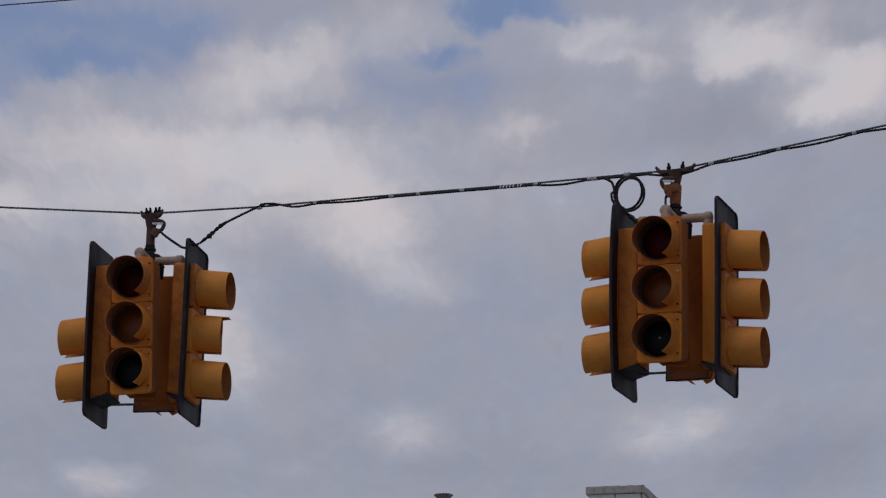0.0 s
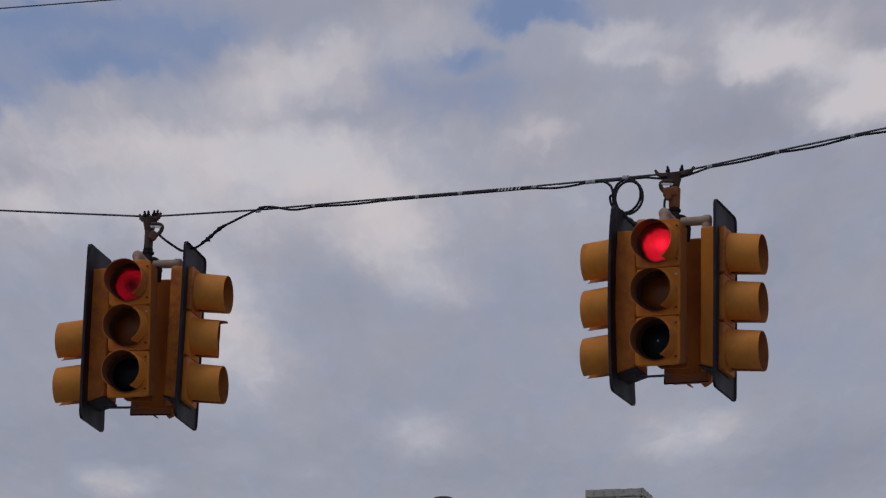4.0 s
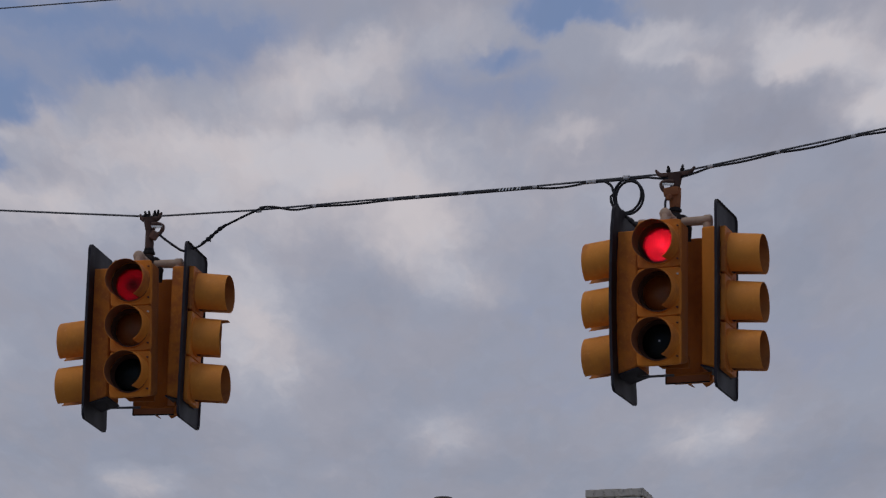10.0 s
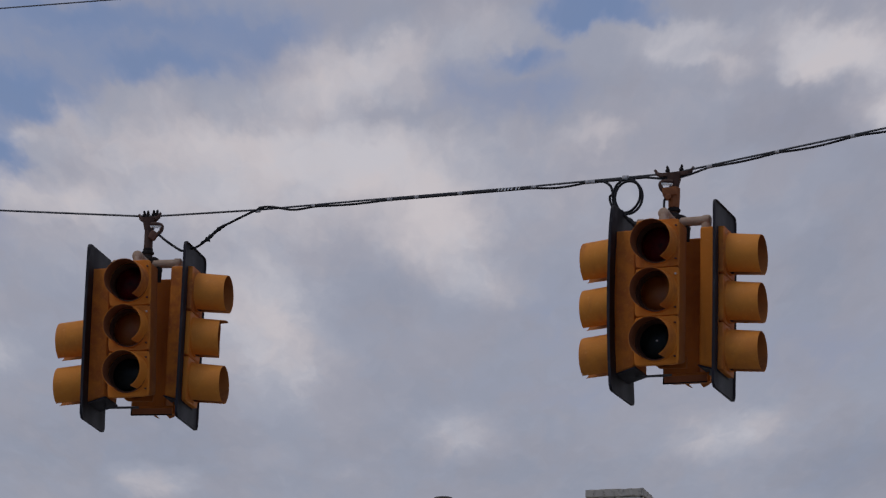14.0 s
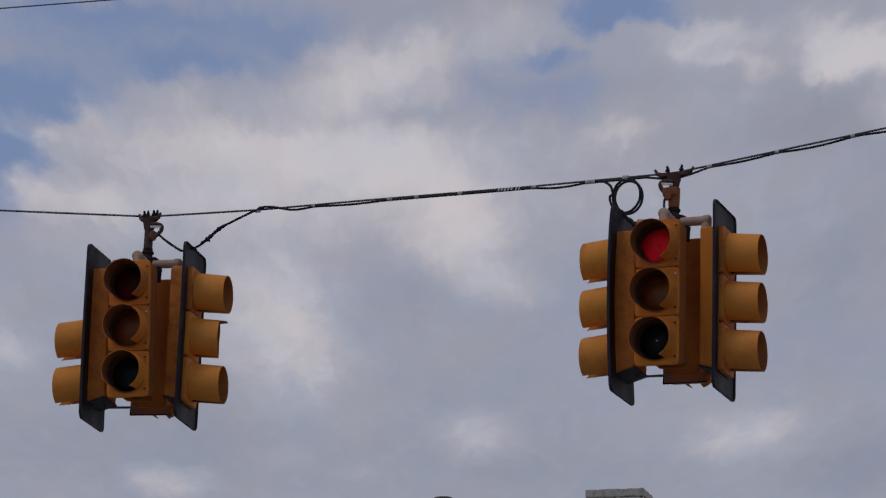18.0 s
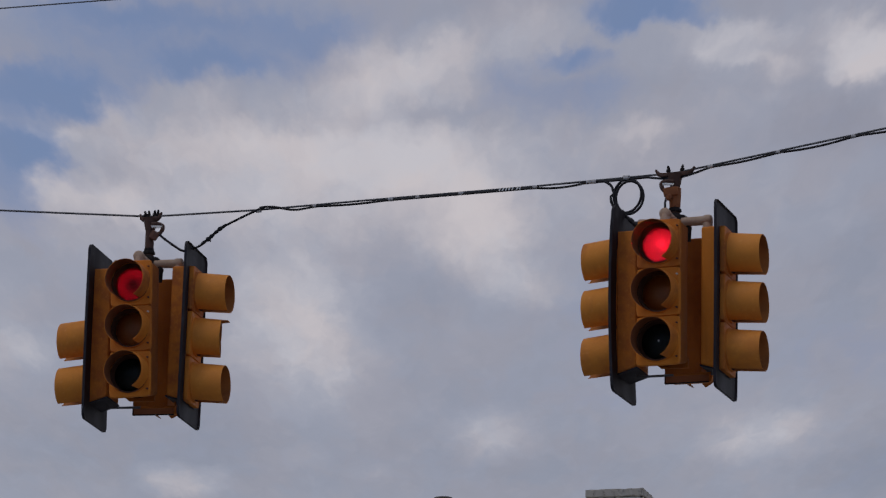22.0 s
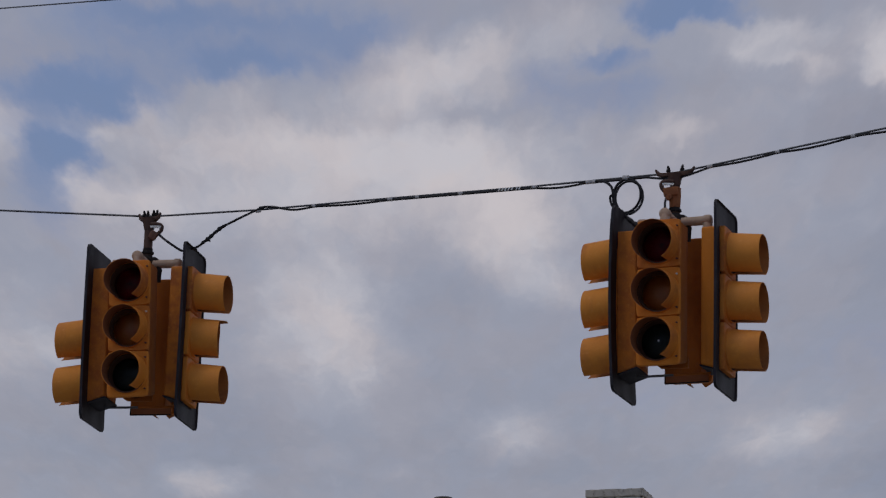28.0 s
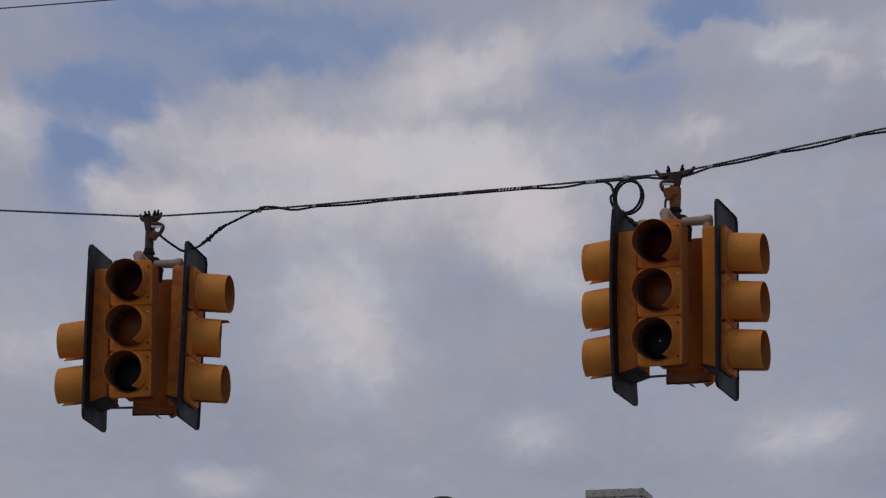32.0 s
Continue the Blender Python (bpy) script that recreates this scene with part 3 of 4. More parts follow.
def signal(name, label, yaw, glow, missing=(), torn=(), drops=(0, 0, 0, 0), tilts=(0, 0, 0, 0), bows=(0, 0, 0, 0), curls=(0, 0, 0, 0), lifts=(0, 0, 0, 0)):
    """A four-way signal hung from the wire: hanger, brackets and four heads of three lamps. Its origin is at the wire."""
    top = new(name)
    tagged(top, label, "traffic light", "signals on the span wire")
    turn = pose(0, 0, 0, 0, 0, yaw)
    shutter = None
    for side, (rz, plated) in enumerate(((0, False), (-90, True), (90, True), (180, False))):
        depth = 0.10 if plated else BODY_D
        body = head_body(top, depth, HEAD_W if plated else (0.210, 0, 0, 0.196)[side], SHADED if side in (0, 3) else YELLOW, (0.040, 0.030, 0.030, 0.0)[side], 0.022 if side == 3 else 0.0)
        body.matrix_basis = turn @ pose(-0.25 * math.sin(radians(tilts[side])) + (0.013 if side == 3 else 0.0), 0, MID + drops[side], 0, tilts[side], 0) @ pose(0, 0, 0, 0, 0, rz)
        for k in range(3):
            door(body, k)
            shade_funnel(body, k, 0.1048 if side == 0 else 0.1018)
            lens(body, k, (RED, AMBER, GREEN)[k], ("red glass lens", "amber glass lens", "dark green glass lens")[k])
            if (side, k) not in missing:
                visor(body, k, (0.130, VISOR_L, VISOR_L, 0.145)[side], (side, k) in torn, (YELLOW, FADED, FADED, SHADED)[side], 30.0 if side == 0 else 17.0,
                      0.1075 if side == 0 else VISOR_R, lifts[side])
            bowl(body, k, depth, TIN if k == 1 else INSIDE)
            if (side, k) == (0, 2) and glow is BRIGHT_GLOW:
                lens_glint(body, k)
            for up in (1, -1) if side == 0 else ():
                latch(body, k, up)
        if plated:
            # black sheet added to give the underside its shade and grime
            bm = bmesh.new()
            add_box(bm, (0, FACE_Y + 0.003 + depth / 2, -HEAD_H / 2 - 0.001), (HEAD_W + 0.002, depth + 0.004, 0.008), 0.003)
            for v in bm.verts:
                v.co.z += 0.030 * (v.co.y - FACE_Y) / depth
            part("underside_sheet", bm, PLATE, body, "black sheet added for the head's shaded, grimy underside")
            backplate(body, bows[side], curls[side])
        if side == 0:
            diffuser(body, EVEN_GLASS if glow is BRIGHT_GLOW else SMOKY_GLASS)
            lamp_unit(body, glow)
            slatted_disc("grille", body, FACE_Y + 0.040, 0.0935, "added fixed black slotted disc")
            shutter = slatted_disc("shutter", body, SHUTTER_PLACE.y, 0.086, "added sliding black slotted disc that flashes the lamp")
    # bracket arms above and below the heads
    for z, r, nm, m in ((0.410, 0.0235, "top_arm", PIPE), (-0.380, 0.0065, "bottom_arm", STEEL)):
        for rz in (0, 180, 270) if z > 0 else (0, 180):
            bm = bmesh.new()
            end = 0.19
            if z > 0:
                add_tube(bm, [(0.02, 0, z), (end - 0.035, 0, z), (end - 0.034, 0, z), (end - 0.004, 0, z), (end + 0.004, 0, z)], [r, r, r * 1.22, r * 1.22, r * 0.9], 16)
                add_turned(bm, [(0, 0), (r * 1.1, 0), (r * 1.1, 0.04), (r, 0.045), (0, 0.045)], 14, "z", (end - 0.018, 0, z - 0.05))
            else:
                add_tube(bm, [(0.0, 0, z), (end, 0, z), (end, 0, z + 0.03)], r, 8)
            part(nm, bm, SHADED if (z < 0 and rz == 0) else m, top, "pale weathered pipe arm" if z > 0 else "", smooth=50).matrix_basis = turn @ pose(0, 0, MID, 0, 0, rz)
    bm = bmesh.new()
    add_turned(bm, [(0, 0.24), (0.036, 0.24), (0.036, 0.36), (0.043, 0.385), (0.043, 0.43), (0.036, 0.445), (0.026, 0.455), (0, 0.455)], 20, "z", (0, 0, MID))
    part("hub", bm, IRON, top, "dark iron hub joining the arms", smooth=40)
    # black conduit from the hub down into the heads
    bm = bmesh.new()
    add_tube(bm, curve_points([(0.0, 0.0, MID + 0.43), (0.036, -0.01, MID + 0.436), (0.060, -0.015, MID + 0.415), (0.068, -0.015, MID + 0.37), (0.066, -0.01, MID + 0.31)], 5), 0.015, 12)
    for z in (0.405, 0.375):
        add_turned(bm, [(0.014, -0.006), (0.0195, -0.006), (0.0195, 0.006), (0.014, 0.006)], 12, "z", (0.066, -0.015, MID + z))
    part("conduit", bm, IRON, top, "black conduit elbow", smooth=40)
    # gusset between the heads; a rimmed panel added as the far head's shaded underside
    bm = bmesh.new()
    low = -HEAD_H / 2 + MID
    wedge = [(-0.112, low + 0.062), (0.10, low + 0.062), (0.10, low + 0.004), (-0.040, low + 0.008)]
    front = [bm.verts.new((x, -0.09, z)) for x, z in wedge]
    back = [bm.verts.new((x, -0.075, z)) for x, z in wedge]
    bm.faces.new(front)
    bm.faces.new(back[::-1])
    for i in range(len(wedge)):
        bm.faces.new((front[i], back[i], back[(i + 1) % len(wedge)], front[(i + 1) % len(wedge)]))
    part("gusset", bm, SHADED, top, "sloping bracket under the heads").matrix_basis = turn
    bm = bmesh.new()
    add_box(bm, (0.038, 0.106, low - 0.026), (0.230, 0.006, 0.007), 0.002)
    add_box(bm, (-0.076, 0.106, low - 0.006), (0.006, 0.006, 0.042), 0.002)
    part("base_rim", bm, IRON, top, "dark iron rim of the lower panel").matrix_basis = turn
    bm = bmesh.new()
    add_box(bm, (0.038, 0.109, low - 0.004), (0.224, 0.004, 0.044), 0.001)
    part("underside_shade", bm, SHADE_BROWN, top, "dark brown panel added as a head's shaded underside").matrix_basis = turn
    return top, shutter


def hanger(top, prongs, spread):
    """The rusty hanger between wire and hub: clamp, bolts, pipe and couplings."""
    along = pose(0, 0, 0, 0, 0, -23.5)
    bm = bmesh.new()
    add_tube(bm, [(0, 0, -0.06), (0, 0, -0.245)], 0.024, 14)
    part("hanger_pipe", bm, RUST, top, "rusty hanger pipe", smooth=40)
    for z, r in ((-0.186, 0.027), (-0.203, 0.034), (-0.230, 0.032)):
        bm = bmesh.new()
        add_turned(bm, [(0.02, -0.009), (r * 0.92, -0.009), (r, -0.005), (r, 0.005), (r * 0.92, 0.009), (0.02, 0.009)], 8, "z", (0, 0, z))
        part("coupling", bm, IRON, top, "dark iron coupling", smooth=30)
    bm = bmesh.new()
    add_box(bm, (0, 0, -0.012), (2 * spread * 0.72, 0.030, 0.022), 0.006)
    for s in (-1, 1):
        add_tube(bm, [(s * spread * 0.6, 0, -0.013), (s * spread * 0.84, 0, -0.004), (s * spread, 0, 0.020)], [0.014, 0.011, 0.006], 8)
    add_tube(bm, [(0, 0, -0.012), (0, 0, -0.03), (0, 0, -0.075)], [0.042, 0.036, 0.026], 12)
    part("wire_clamp", bm, RUST, top, "cast clamp gripping the span wire", smooth=40).matrix_basis = along
    for x in prongs:
        bm = bmesh.new()
        add_tube(bm, [(x, 0, -0.02), (x, 0.003, 0.022), (x * 1.07, 0, 0.032), (x * 1.08, 0, 0.037)], [0.0078, 0.0078, 0.0066, 0.003], 8)
        part("bolt", bm, IRON, top, smooth=40).matrix_basis = along
        bm = bmesh.new()
        add_turned(bm, [(0.004, -0.006), (0.012, -0.006), (0.012, 0.006), (0.004, 0.006)], 6, "z", (x, 0, 0.010))
        part("nut", bm, IRON, top).matrix_basis = along


def balance_bracket(top, side, drop, big):
    """A hooked adjuster beside the hanger pipe, with a toothed edge and a rusty block; a big one has a sleeve round the pipe."""
    s = side
    bm = bmesh.new()
    pts = curve_points([(s * 0.010, -0.03, -0.048), (s * 0.045, -0.03, -0.046), (s * 0.070, -0.03, -0.058), (s * 0.066, -0.03, -0.085),
                        (s * 0.048, -0.03, -0.105), (s * 0.03, -0.03, -0.12)], 5)
    add_tube(bm, pts, [0.011] * (len(pts) - 4) + [0.012, 0.014, 0.016, 0.016], 8)
    part("hook", bm, RUST, top, "rusty balance hook", smooth=40).location.z = -drop
    bm = bmesh.new()
    if big:
        add_box(bm, (s * 0.024, -0.03, -0.100), (0.075, 0.034, 0.046), 0.010, pose(0, 0, 0, 0, s * 10, 0))
        add_box(bm, (s * 0.034, -0.034, -0.130), (0.034, 0.030, 0.030), 0.010, pose(0, 0, 0, 0, s * 35, 0))
        add_turned(bm, [(0.025, -0.178), (0.0275, -0.176), (0.031, -0.11), (0.031, -0.075), (0.025, -0.07)], 14, "z")
    else:
        add_box(bm, (s * 0.026, -0.03, -0.112), (0.044, 0.034, 0.050), 0.012, pose(0, 0, 0, 0, s * 28, 0))
    part("balance_block", bm, ORANGE_RUST if big else BROWN_RUST, top, "orange rusted balance block" if big else "brown rusted balance block", smooth=40).location.z = -drop
    bm = bmesh.new()
    for i in range(5):
        x = s * (0.012 + i * 0.011)
        add_tube(bm, [(x, -0.057, -0.064), (x + s * 0.0055, -0.058, -0.075), (x + s * 0.011, -0.057, -0.064)], 0.0046, 6)
    part("teeth", bm, WHITE, top, "row of pale teeth").location.z = -drop
    if not big:
        return
    bm = bmesh.new()
    add_tube(bm, curve_points([(s * 0.045, -0.03, -0.13), (s * 0.052, -0.035, -0.16), (s * 0.05, -0.045, -0.20), (s * 0.03, -0.04, -0.235)], 5), 0.006, 6)
    part("lead", bm, RUBBER, top, "thin black lead").location.z = -drop


LEFT_HANG, RIGHT_HANG = Vector((-1.589, 17.712, 6.5055)), Vector((1.171, 16.514, 6.4435))
LEFT_LEAN, RIGHT_LEAN = 1.3, 0.7
left_signal, left_shutter = signal("traffic_signal", "weathered yellow four-way traffic signal with one visor missing, hanging", -12.0, DIM_GLOW,
                                missing={(1, 0)}, torn={(2, 1)}, drops=(-0.016, 0, 0, 0.010), tilts=(-2.3, -0.8, 0, 0), bows=(0, 0.004, 0.002, 0), lifts=(0.008, 0.008, 0, 0))
right_signal, right_shutter = signal("traffic_signal", "weathered yellow four-way traffic signal with all its visors, hanging", -20.0, BRIGHT_GLOW, drops=(-0.022, -0.012, -0.020, 0.008), tilts=(0, -0.5, 0, 0), bows=(0, 0.014, 0.002, 0), curls=(0, 0.006, 0, 0), lifts=(0, 0.009, 0, 0))
hanger(left_signal, (-0.034, -0.012, 0.022, 0.042), 0.066)
hanger(right_signal, (-0.036, 0.038), 0.105)
balance_bracket(left_signal, 1, 0.0, False)
balance_bracket(right_signal, -1, 0.012, True)
left_signal.location, right_signal.location = LEFT_HANG, RIGHT_HANG

# ---------- span wire and its cables ----------
ALONG = (RIGHT_HANG - LEFT_HANG).to_2d().normalized()
SPAN = (RIGHT_HANG - LEFT_HANG).to_2d().length


def on_span(s, z, off=0.0):
    """A point s metres along the wire's line from the first hanger, at height z."""
    p = LEFT_HANG.to_2d() + ALONG * s + Vector((ALONG.y, -ALONG.x)) * off
    return Vector((p.x, p.y, z))


SAG = ((0.0, 6.5075), (0.65, 6.480), (1.3, 6.469), (2.2, 6.4485), (SPAN, 6.439))


def wire_height(s):
    if s < 0:
        return 6.5075 - 0.136 * s + 0.0012 * s * s
    if s < SPAN:
        return float(np.interp(s, [a for a, _ in SAG], [b for _, b in SAG]))
    return 6.439 + 0.105 * (s - SPAN) - 0.0003 * (s - SPAN) ** 2


POLE_LEFT, POLE_RIGHT = -9.0, 12.0
bm = bmesh.new()
add_tube(bm, [on_span(s, wire_height(s)) for s in np.linspace(POLE_LEFT, POLE_RIGHT, 160)], 0.0055, 8)
span_wire = new("span_wire")
tagged(span_wire, "dark steel span wire with black cable lashed along it", "wire")
part("strand", bm, STEEL, span_wire, "twisted steel strand")

bm = bmesh.new()
LOOSE = ((0.66, 0.985, 0.011), (1.02, 1.40, 0.006), (2.24, 2.52, 0.011), (2.86, 3.19, 0.020), (3.22, 3.54, 0.006), (3.57, 3.94, 0.010),
         (4.0, 4.5, 0.014), (4.6, 5.3, 0.012))
pts = []
for s in np.linspace(0.66, POLE_RIGHT, 300):
    slack = sum(h * math.sin(math.pi * (s - a) / (b - a)) for a, b, h in LOOSE if a < s < b)
    over = 1 if s > 0.90 else -math.cos(math.pi * (s - 0.66) / 0.24)
    pts.append(on_span(s, wire_height(s) - over * (0.0105 + slack), 0.004))
add_tube(bm, pts, 0.0062, 8)
part("signal_cable", bm, RUBBER, span_wire, "black cable lashed to the strand")
TIES = (0.655, 0.985, 1.43, 1.585, 1.83, 2.245, 2.545, 2.572, 2.75, 3.20, 3.557, 3.95)
tie_rng = random.Random(7)
for s in TIES:
    bm = bmesh.new()
    half, thick = tie_rng.uniform(0.010, 0.017), tie_rng.uniform(0.0105, 0.0118)
    add_tube(bm, [on_span(s + half * f, wire_height(s + half * f) - 0.006, 0.003) for f in (-1, -0.6, -0.1, 0.1, 0.5, 1)],
             [thick * tie_rng.uniform(0.86, 1.08) for _ in range(6)], 10)
    part("tie", bm, TAPE, span_wire, "pale tape tie")

for s in (2.052, 2.070, 2.088, 2.106, 2.124, 2.150, 2.166):
    bm = bmesh.new()
    add_box(bm, on_span(s, wire_height(s) - 0.007, 0.0155), (0.007, 0.003, 0.017), 0.001, pose(0, 0, 0, 0, 0, -23.5) @ pose(0, 0, 0, 0, 28, 0))
    part("mark", bm, WHITE, span_wire, "small pale mark")

# drop cables and the spare coil
bm = bmesh.new()
drop = [on_span(a, z, 0.01) for a, z in ((0.69, 6.489), (0.640, 6.474), (0.529, 6.435), (0.436, 6.397), (0.376, 6.354), (0.313, 6.313), (0.262, 6.298),
                                   (0.211, 6.293), (0.159, 6.323), (0.095, 6.37), (0.055, 6.405))]
add_tube(bm, curve_points(drop, 8), 0.0066, 8)
for a, z, thick in ((0.452, 6.404, 0.0095), (0.430, 6.393, 0.0135), (0.408, 6.378, 0.0105), (0.380, 6.357, 0.0125), (0.362, 6.343, 0.0145), (0.335, 6.327, 0.0100)):
    add_tube(bm, [on_span(a + 0.016, z + 0.010, 0.011), on_span(a, z, 0.013), on_span(a - 0.014, z - 0.009, 0.011)], [0.007, thick, 0.007], 8)
for a, z, da in ((0.372, 6.350, -0.006), (0.29, 6.304, -0.012)):
    add_tube(bm, [on_span(a, z, 0.014), on_span(a - da, z - 0.024, 0.02)], [0.0055, 0.0042], 6)
part("drop_cable", bm, RUBBER, span_wire, "black cable dropping to a signal", smooth=50)
bm = bmesh.new()
coil = curve_points([on_span(2.56, 6.437, 0.004), on_span(2.62, 6.434, 0.006), on_span(2.665, 6.405, 0.008), on_span(2.680, 6.36, 0.01)], 4)
for i in range(80):
    a = math.pi + i * math.tau * 2.18 / 79
    u = i / 79
    r = 0.081 - 0.004 * u + 0.002 * math.sin(i * 0.3)
    coil.append(on_span(2.744 + 0.034 * u + r * math.cos(a), 6.346 - 0.024 * u + r * 1.12 * math.sin(a), 0.010 + 0.016 * u))
coil += curve_points([on_span(2.73, 6.262, 0.022), on_span(2.75, 6.235, 0.03), on_span(2.785, 6.20, 0.04), on_span(2.82, 6.16, 0.05)], 4)
add_tube(bm, coil, 0.0070, 8)
add_tube(bm, curve_points([on_span(2.755, 6.225, 0.03), on_span(2.785, 6.20, 0.04), on_span(2.80, 6.185, 0.045), on_span(2.84, 6.155, 0.05), on_span(2.87, 6.13, 0.05)], 4), [0.008] * 3 + [0.013] * 4 + [0.010] * 2 + [0.015] * 5 + [0.009] * 3, 10)
part("spare_coil", bm, RUBBER, span_wire, "loop of spare black cable", smooth=50)

bm = bmesh.new()
add_tube(bm, [on_span(2.735, 6.438, 0.014), on_span(2.765, 6.436, 0.014)], 0.0135, 10)
part("tie", bm, TAPE, span_wire, "pale tape tie")

# ---------- poles that carry the wires ----------
def pole(place, height):
    top = new("utility_pole")
    top.location = place
    tagged(top, "plain weathered timber utility pole", "pole", "poles at the crossing")
    bm = bmesh.new()
    add_tube(bm, [(0, 0, 0), (0, 0, height * 0.5), (0, 0, height)], [0.17, 0.145, 0.115], 16)
    part("shaft", bm, TIMBER, top, smooth=50)
    bm = bmesh.new()
    add_turned(bm, [(0, -0.05), (0.155, -0.05), (0.155, 0.05), (0, 0.05)], 16, "z", (0, 0, height - 0.5))
    part("band", bm, STEEL, top, "steel band holding the wire")


FAR_A = on_span(POLE_LEFT, 0)
for place, h in ((FAR_A, 8.6), (on_span(POLE_RIGHT, 0), 8.2), (Vector((12.0, 21.0, 0)), 10.7)):
    pole(place, h)
bm = bmesh.new()
add_tube(bm, [Vector((FAR_A.x, FAR_A.y, 8.260)).lerp(Vector((12.0, 21.0, 10.2436)), t) for t in np.linspace(0, 1, 30)], 0.0047, 8)
tagged(part("overhead_wire", bm, STEEL), "thin dark overhead wire between poles", "wire")

# ---------- building whose chimney shows over the lower edge ----------
house = new("building")
house.location = (2.4, 30.4, 0)
house.rotation_euler = (0, 0, radians(-15))
tagged(house, "pale painted masonry building with a flat roof and chimney", "building")
bm = bmesh.new()
add_box(bm, (0, 3.0, 2.9), (9.0, 8.0, 5.8), 0.02)
part("wall", bm, MASONRY, house)
bm = bmesh.new()
add_box(bm, (0, 3.0, 5.9), (9.3, 8.3, 0.2), 0.02)
part("roof", bm, CONCRETE, house)

chimney = new("chimney")
chimney.location = (1.912, 31.358, 7.705)
chimney.rotation_euler = (0, 0, radians(-15))
tagged(chimney, "pale painted brick chimney with a concrete cap", "chimney")
CW, CD = 0.56, 0.68
bm = bmesh.new()
add_box(bm, (-CW / 2, CD / 2, -0.037), (CW, CD, 0.074), 0.008)
bmesh.ops.subdivide_edges(bm, edges=[e for e in bm.edges if e.calc_length() > 0.2], cuts=18, use_grid_fill=True)
rng = random.Random(4)
for v in bm.verts:
    v.co += Vector((rng.uniform(-1, 1), rng.uniform(-1, 1), rng.uniform(-1.6, 0.6))) * 0.0032
part("cap", bm, CONCRETE, chimney, "chipped concrete cap")
bm = bmesh.new()
add_box(bm, (-CW / 2, CD / 2, -0.94), (CW - 0.055, CD - 0.055, 1.72))
part("core", bm, MORTAR, chimney)
# courses of painted brick round the core
brick_mesh = {}


def brick_data(length):
    if length not in brick_mesh:
        bm = bmesh.new()
        add_box(bm, (0, 0, 0), (length, 0.030, 0.057), 0.004)
        brick_mesh[length] = bpy.data.meshes.new("brick")
        bm.to_mesh(brick_mesh[length])
        bm.free()
        brick_mesh[length].materials.append(MASONRY)
    return brick_mesh[length]


BW, BD = CW - 0.055, CD - 0.055
for course in range(24):
    z = -0.074 - 0.034 - course * 0.068
    for length, place, turn in ((BW, lambda u: (-CW / 2 - BW / 2 + u, CD / 2 - BD / 2, z), 0), (BD, lambda u: (-CW / 2 + BW / 2, CD / 2 - BD / 2 + u, z), 90)):
        n = 2 if length == BW else 3
        step = length / n
        edges = [0.0] + [step * (k + (0.5 if course % 2 else 1.0)) for k in range(n)]
        edges = [e for e in edges if e < length - 0.02] + [length]
        for a, b in zip(edges, edges[1:]):
            ob = new("brick", brick_data(round(b - a - 0.010, 3)))
            ob.parent = chimney
            ob.matrix_basis = pose(*place((a + b) / 2), 0, 0, turn)

bm = bmesh.new()
add_turned(bm, [(0, 0), (0.088, 0.0), (0.09, -0.010), (0.078, -0.016), (0.072, -0.03), (0.07, -0.09), (0.066, -0.10), (0.066, -1.6), (0, -1.6)], 24, "z")
vent = part("roof_vent", bm, VENT, smooth=40)
vent.location = (0.031, 31.43, 7.597)
tagged(vent, "dark metal vent pipe with a flanged top on the roof", "vent")


# ---------- what moves: wind in the signals, the flashing lamps, the drifting cloud ----------
LEFT_SWAY = (-0.24, 0.11, 0.1, 0.1, -0.13, -0.13, -0.13, 0.33, 0.1, -0.3, -0.25, 0.11, 0.57, -0.13, -0.47, -0.36, 0.11, -0.01, 0.1, 0.11, -0.36, -0.13, 0.34, 0.33, -0.36, -0.59, 0.1, 0.22, -0.13, -0.36, 0.1, 0.35, 0.1, -0.25, -0.13, -0.24, 0.1, 0.22, 0.22, -0.01, -0.01, 0.33, 0.46, 0.22, -0.36, -0.13, -0.01, 0.34, 0.33, -0.13, -0.13, -0.16, 0.2, 0.35, 0.0, -0.39, 0.07, 0.53, 0.3, -0.16, 0.07, 0.53, 0.54, -0.41, -0.39)
LEFT_SHIFT = (7.6, 3, -1.9, -1.9, 3, 7.6, 3, -1.9, -0.7, 0.6, 1.8, 3, -1.9, -1.9, 5.3, 3, 0.6, -4.2, -1.9, 3, 3, -1.9, -6.4, -1.9, 3, 3, -1.9, -4.2, -1.9, 3, 2.4, 1.8, 1.2, 0.6, 3, 3, -1.9, -6.4, -4.2, 0.6, 0.6, -1.9, -6.4, -4.2, 3, 3, -4.2, -6.4, -1.9, 3, 3, 2.9, 2.8, 2.7, 2.6, 2.5, -2.4, -2.4, -2.4, 2.5, 2.5, -2.4, -7, -2.4, 2.5)
RIGHT_SWAY = (-0.22, -0.22, 0.23, 0.35, -0.22, -0.35, 0.24, 0.17, 0.0, -0.2, -0.1, 0.01, -0, 0.11, 0.01, -0.4, -0.17, 0.35, 0.17, -0.34, -0.22, -0, 0.17, -0.06, -0.11, 0.01, -0.11, -0, 0.23, 0.18, 0.0, -0.2, 0.0, 0.12, -0.22, -0.22, 0.23, 0.23, -0.47, 0.01, 0.01, -0.23, 0.23, 0.47, 0.01, -0.11, 0.23, 0.29, -0.23, -0.35, 0.24, -0.01, 0.2, 0.1, -0.2, -0.23, 0.01, 0.11, 0.24, -0.23, -0.23, -0.24, -0.01, 0.11, -0.47)
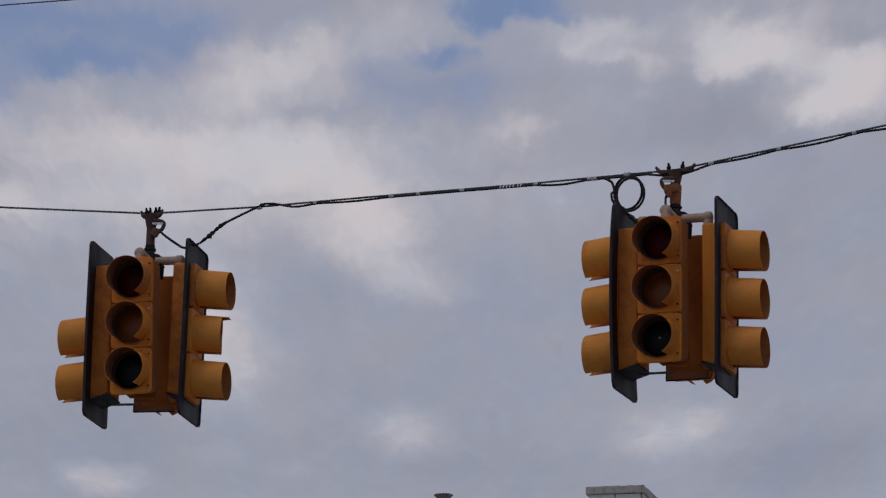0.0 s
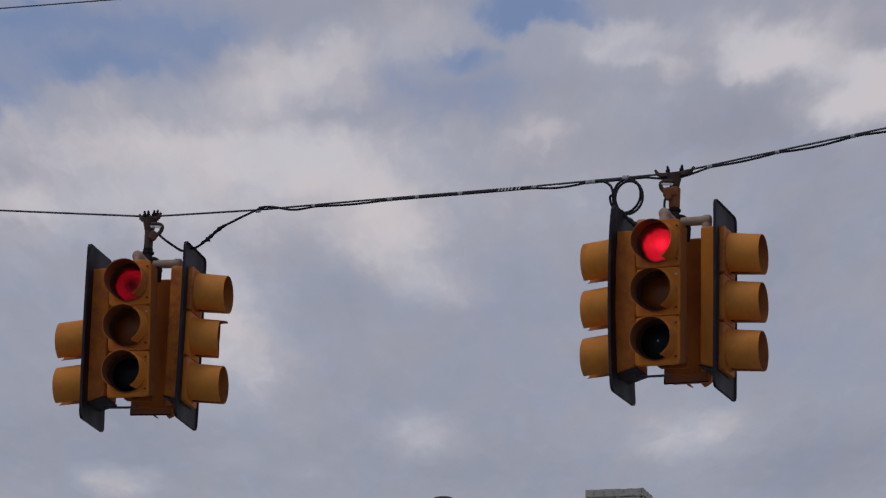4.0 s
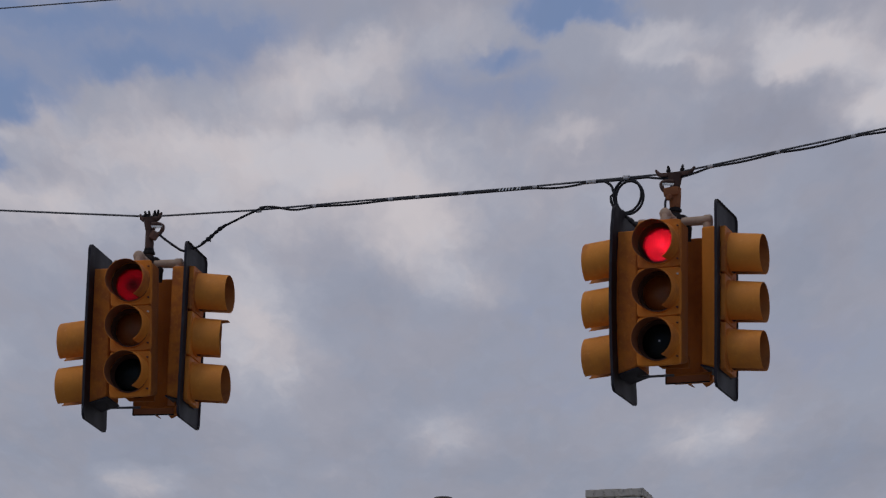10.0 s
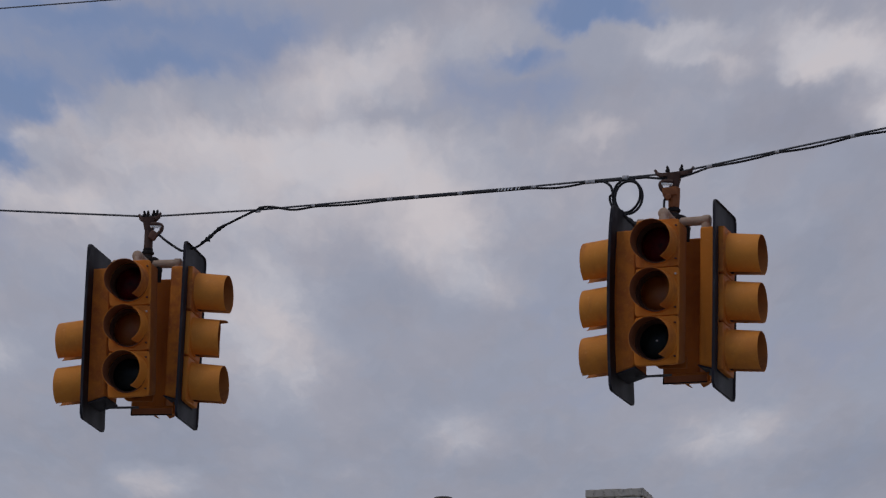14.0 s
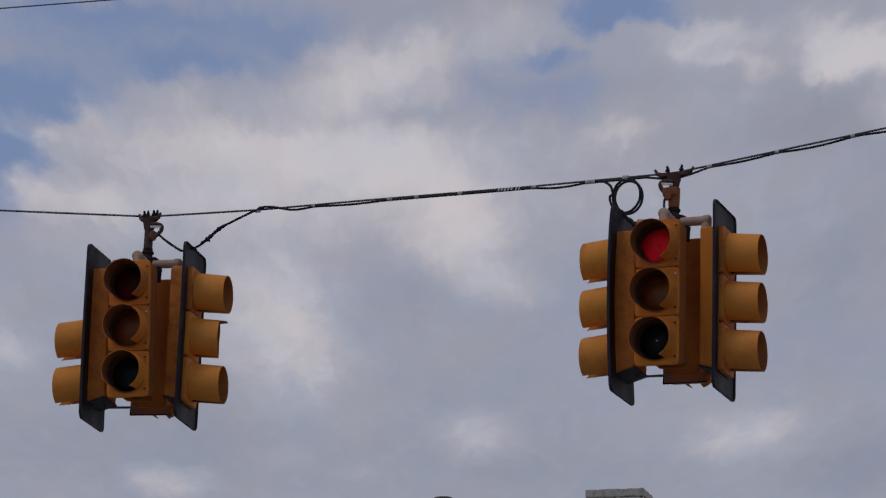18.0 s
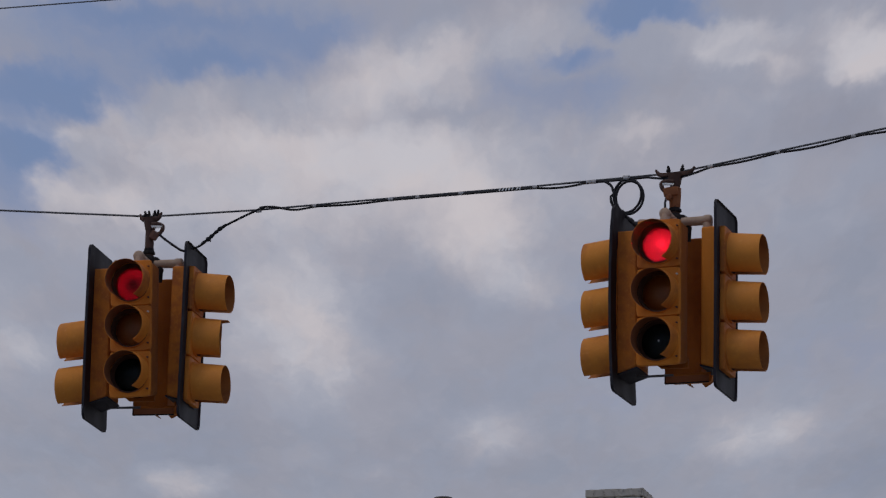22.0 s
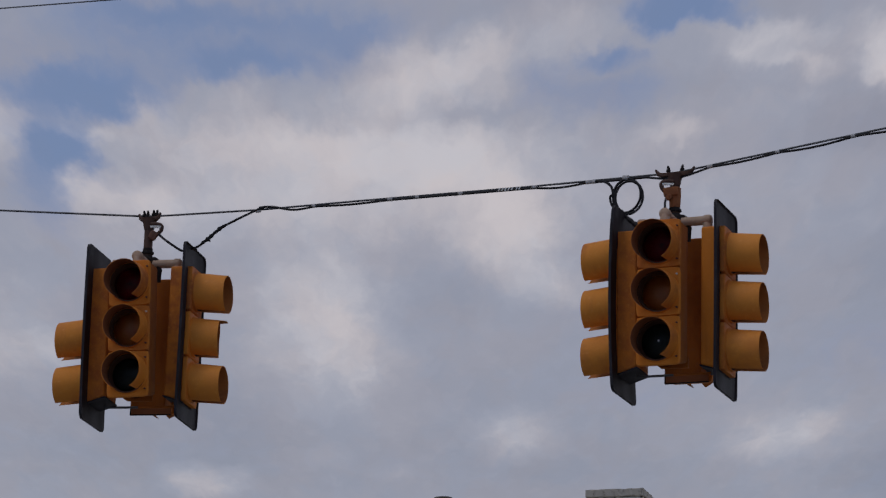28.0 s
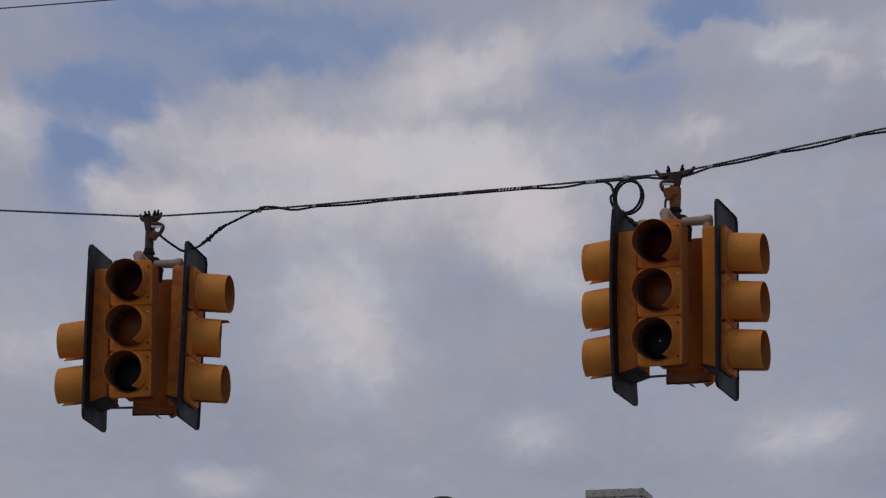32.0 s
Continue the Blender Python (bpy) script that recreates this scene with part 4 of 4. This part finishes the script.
RIGHT_SHIFT = (2.4, 2.4, -2.2, -2.2, 2.4, 4.5, 2.4, -2.2, -1, 0.1, 1.2, 2.4, -2.2, -2.2, 2.4, 2.4, 0.1, -2.2, -2.2, 2.4, 2.4, -2.2, -2.2, -2.2, 0.1, 2.4, 0.1, -2.2, -2.2, 2.4, 1.8, 1.2, 0.7, 0.1, 2.4, 2.4, -2.2, -2.2, -2.2, 2.4, 2.4, -2.2, -2.2, -2.2, 2.4, 0.1, -2.2, -2.2, -2.2, 0.1, 2.4, 2.3, 2.2, 2.2, 2.1, 2, 2, -2.5, 2, 2, 2, -2.5, -2.5, -2.5, 2)


def flash_rows(rise, fall):
    """The shutter opens for about half of each 1.068 s. rise, fall: seconds from the middle of each change, and how far it is shut."""
    period, first_fall, lit = 1.068, 0.905, 0.50
    rows = [(0.0, 1)]
    for i in range(31):
        end = first_fall + i * period
        for t, shut in [(end - lit + d, k) for d, k in rise] + [(end + d, k) for d, k in fall]:
            if rows[-1][0] + 0.03 < t < 31.96:
                rows.append((t, shut))
    rows.append((32.0, 1))
    return [(t, pose(SHUTTER_PLACE.x, SHUTTER_PLACE.y, SHUTTER_PLACE.z - SLIDE * shut)) for t, shut in rows]


def motions():
    for thing, hang, lean, sway, shift in ((left_signal, LEFT_HANG, LEFT_LEAN, LEFT_SWAY, LEFT_SHIFT),
                                           (right_signal, RIGHT_HANG, RIGHT_LEAN, RIGHT_SWAY, RIGHT_SHIFT)):
        walk(thing, [(i * 0.5, pose(hang.x + d * 0.001, hang.y, hang.z, 0, lean + a, 0)) for i, (a, d) in enumerate(zip(sway, shift))])
    both = [0.0005 * (a + b) for a, b in zip(LEFT_SHIFT, RIGHT_SHIFT)]
    walk(span_wire, [(i * 0.5, pose(d, 0, 0)) for i, d in enumerate(both)])
    walk(cloud_layer, [(t, pose(WIND * (t - 16), WIND_NEARER * (t - 16), CLOUD_BASE)) for t in (0.0, 16.0, 32.0)])
    walk(left_shutter, flash_rows(((-0.07, 1), (0.0, 0)), ((-0.068, 0), (-0.04, 0.50), (-0.005, 0.74), (0.06, 1))))
    walk(right_shutter, flash_rows(((-0.145, 1), (-0.08, 0.58), (0.0, 0)), ((-0.10, 0), (-0.035, 0.30), (0.0, 0.62), (0.05, 0.67), (0.10, 0.74), (0.18, 1))))


motions()
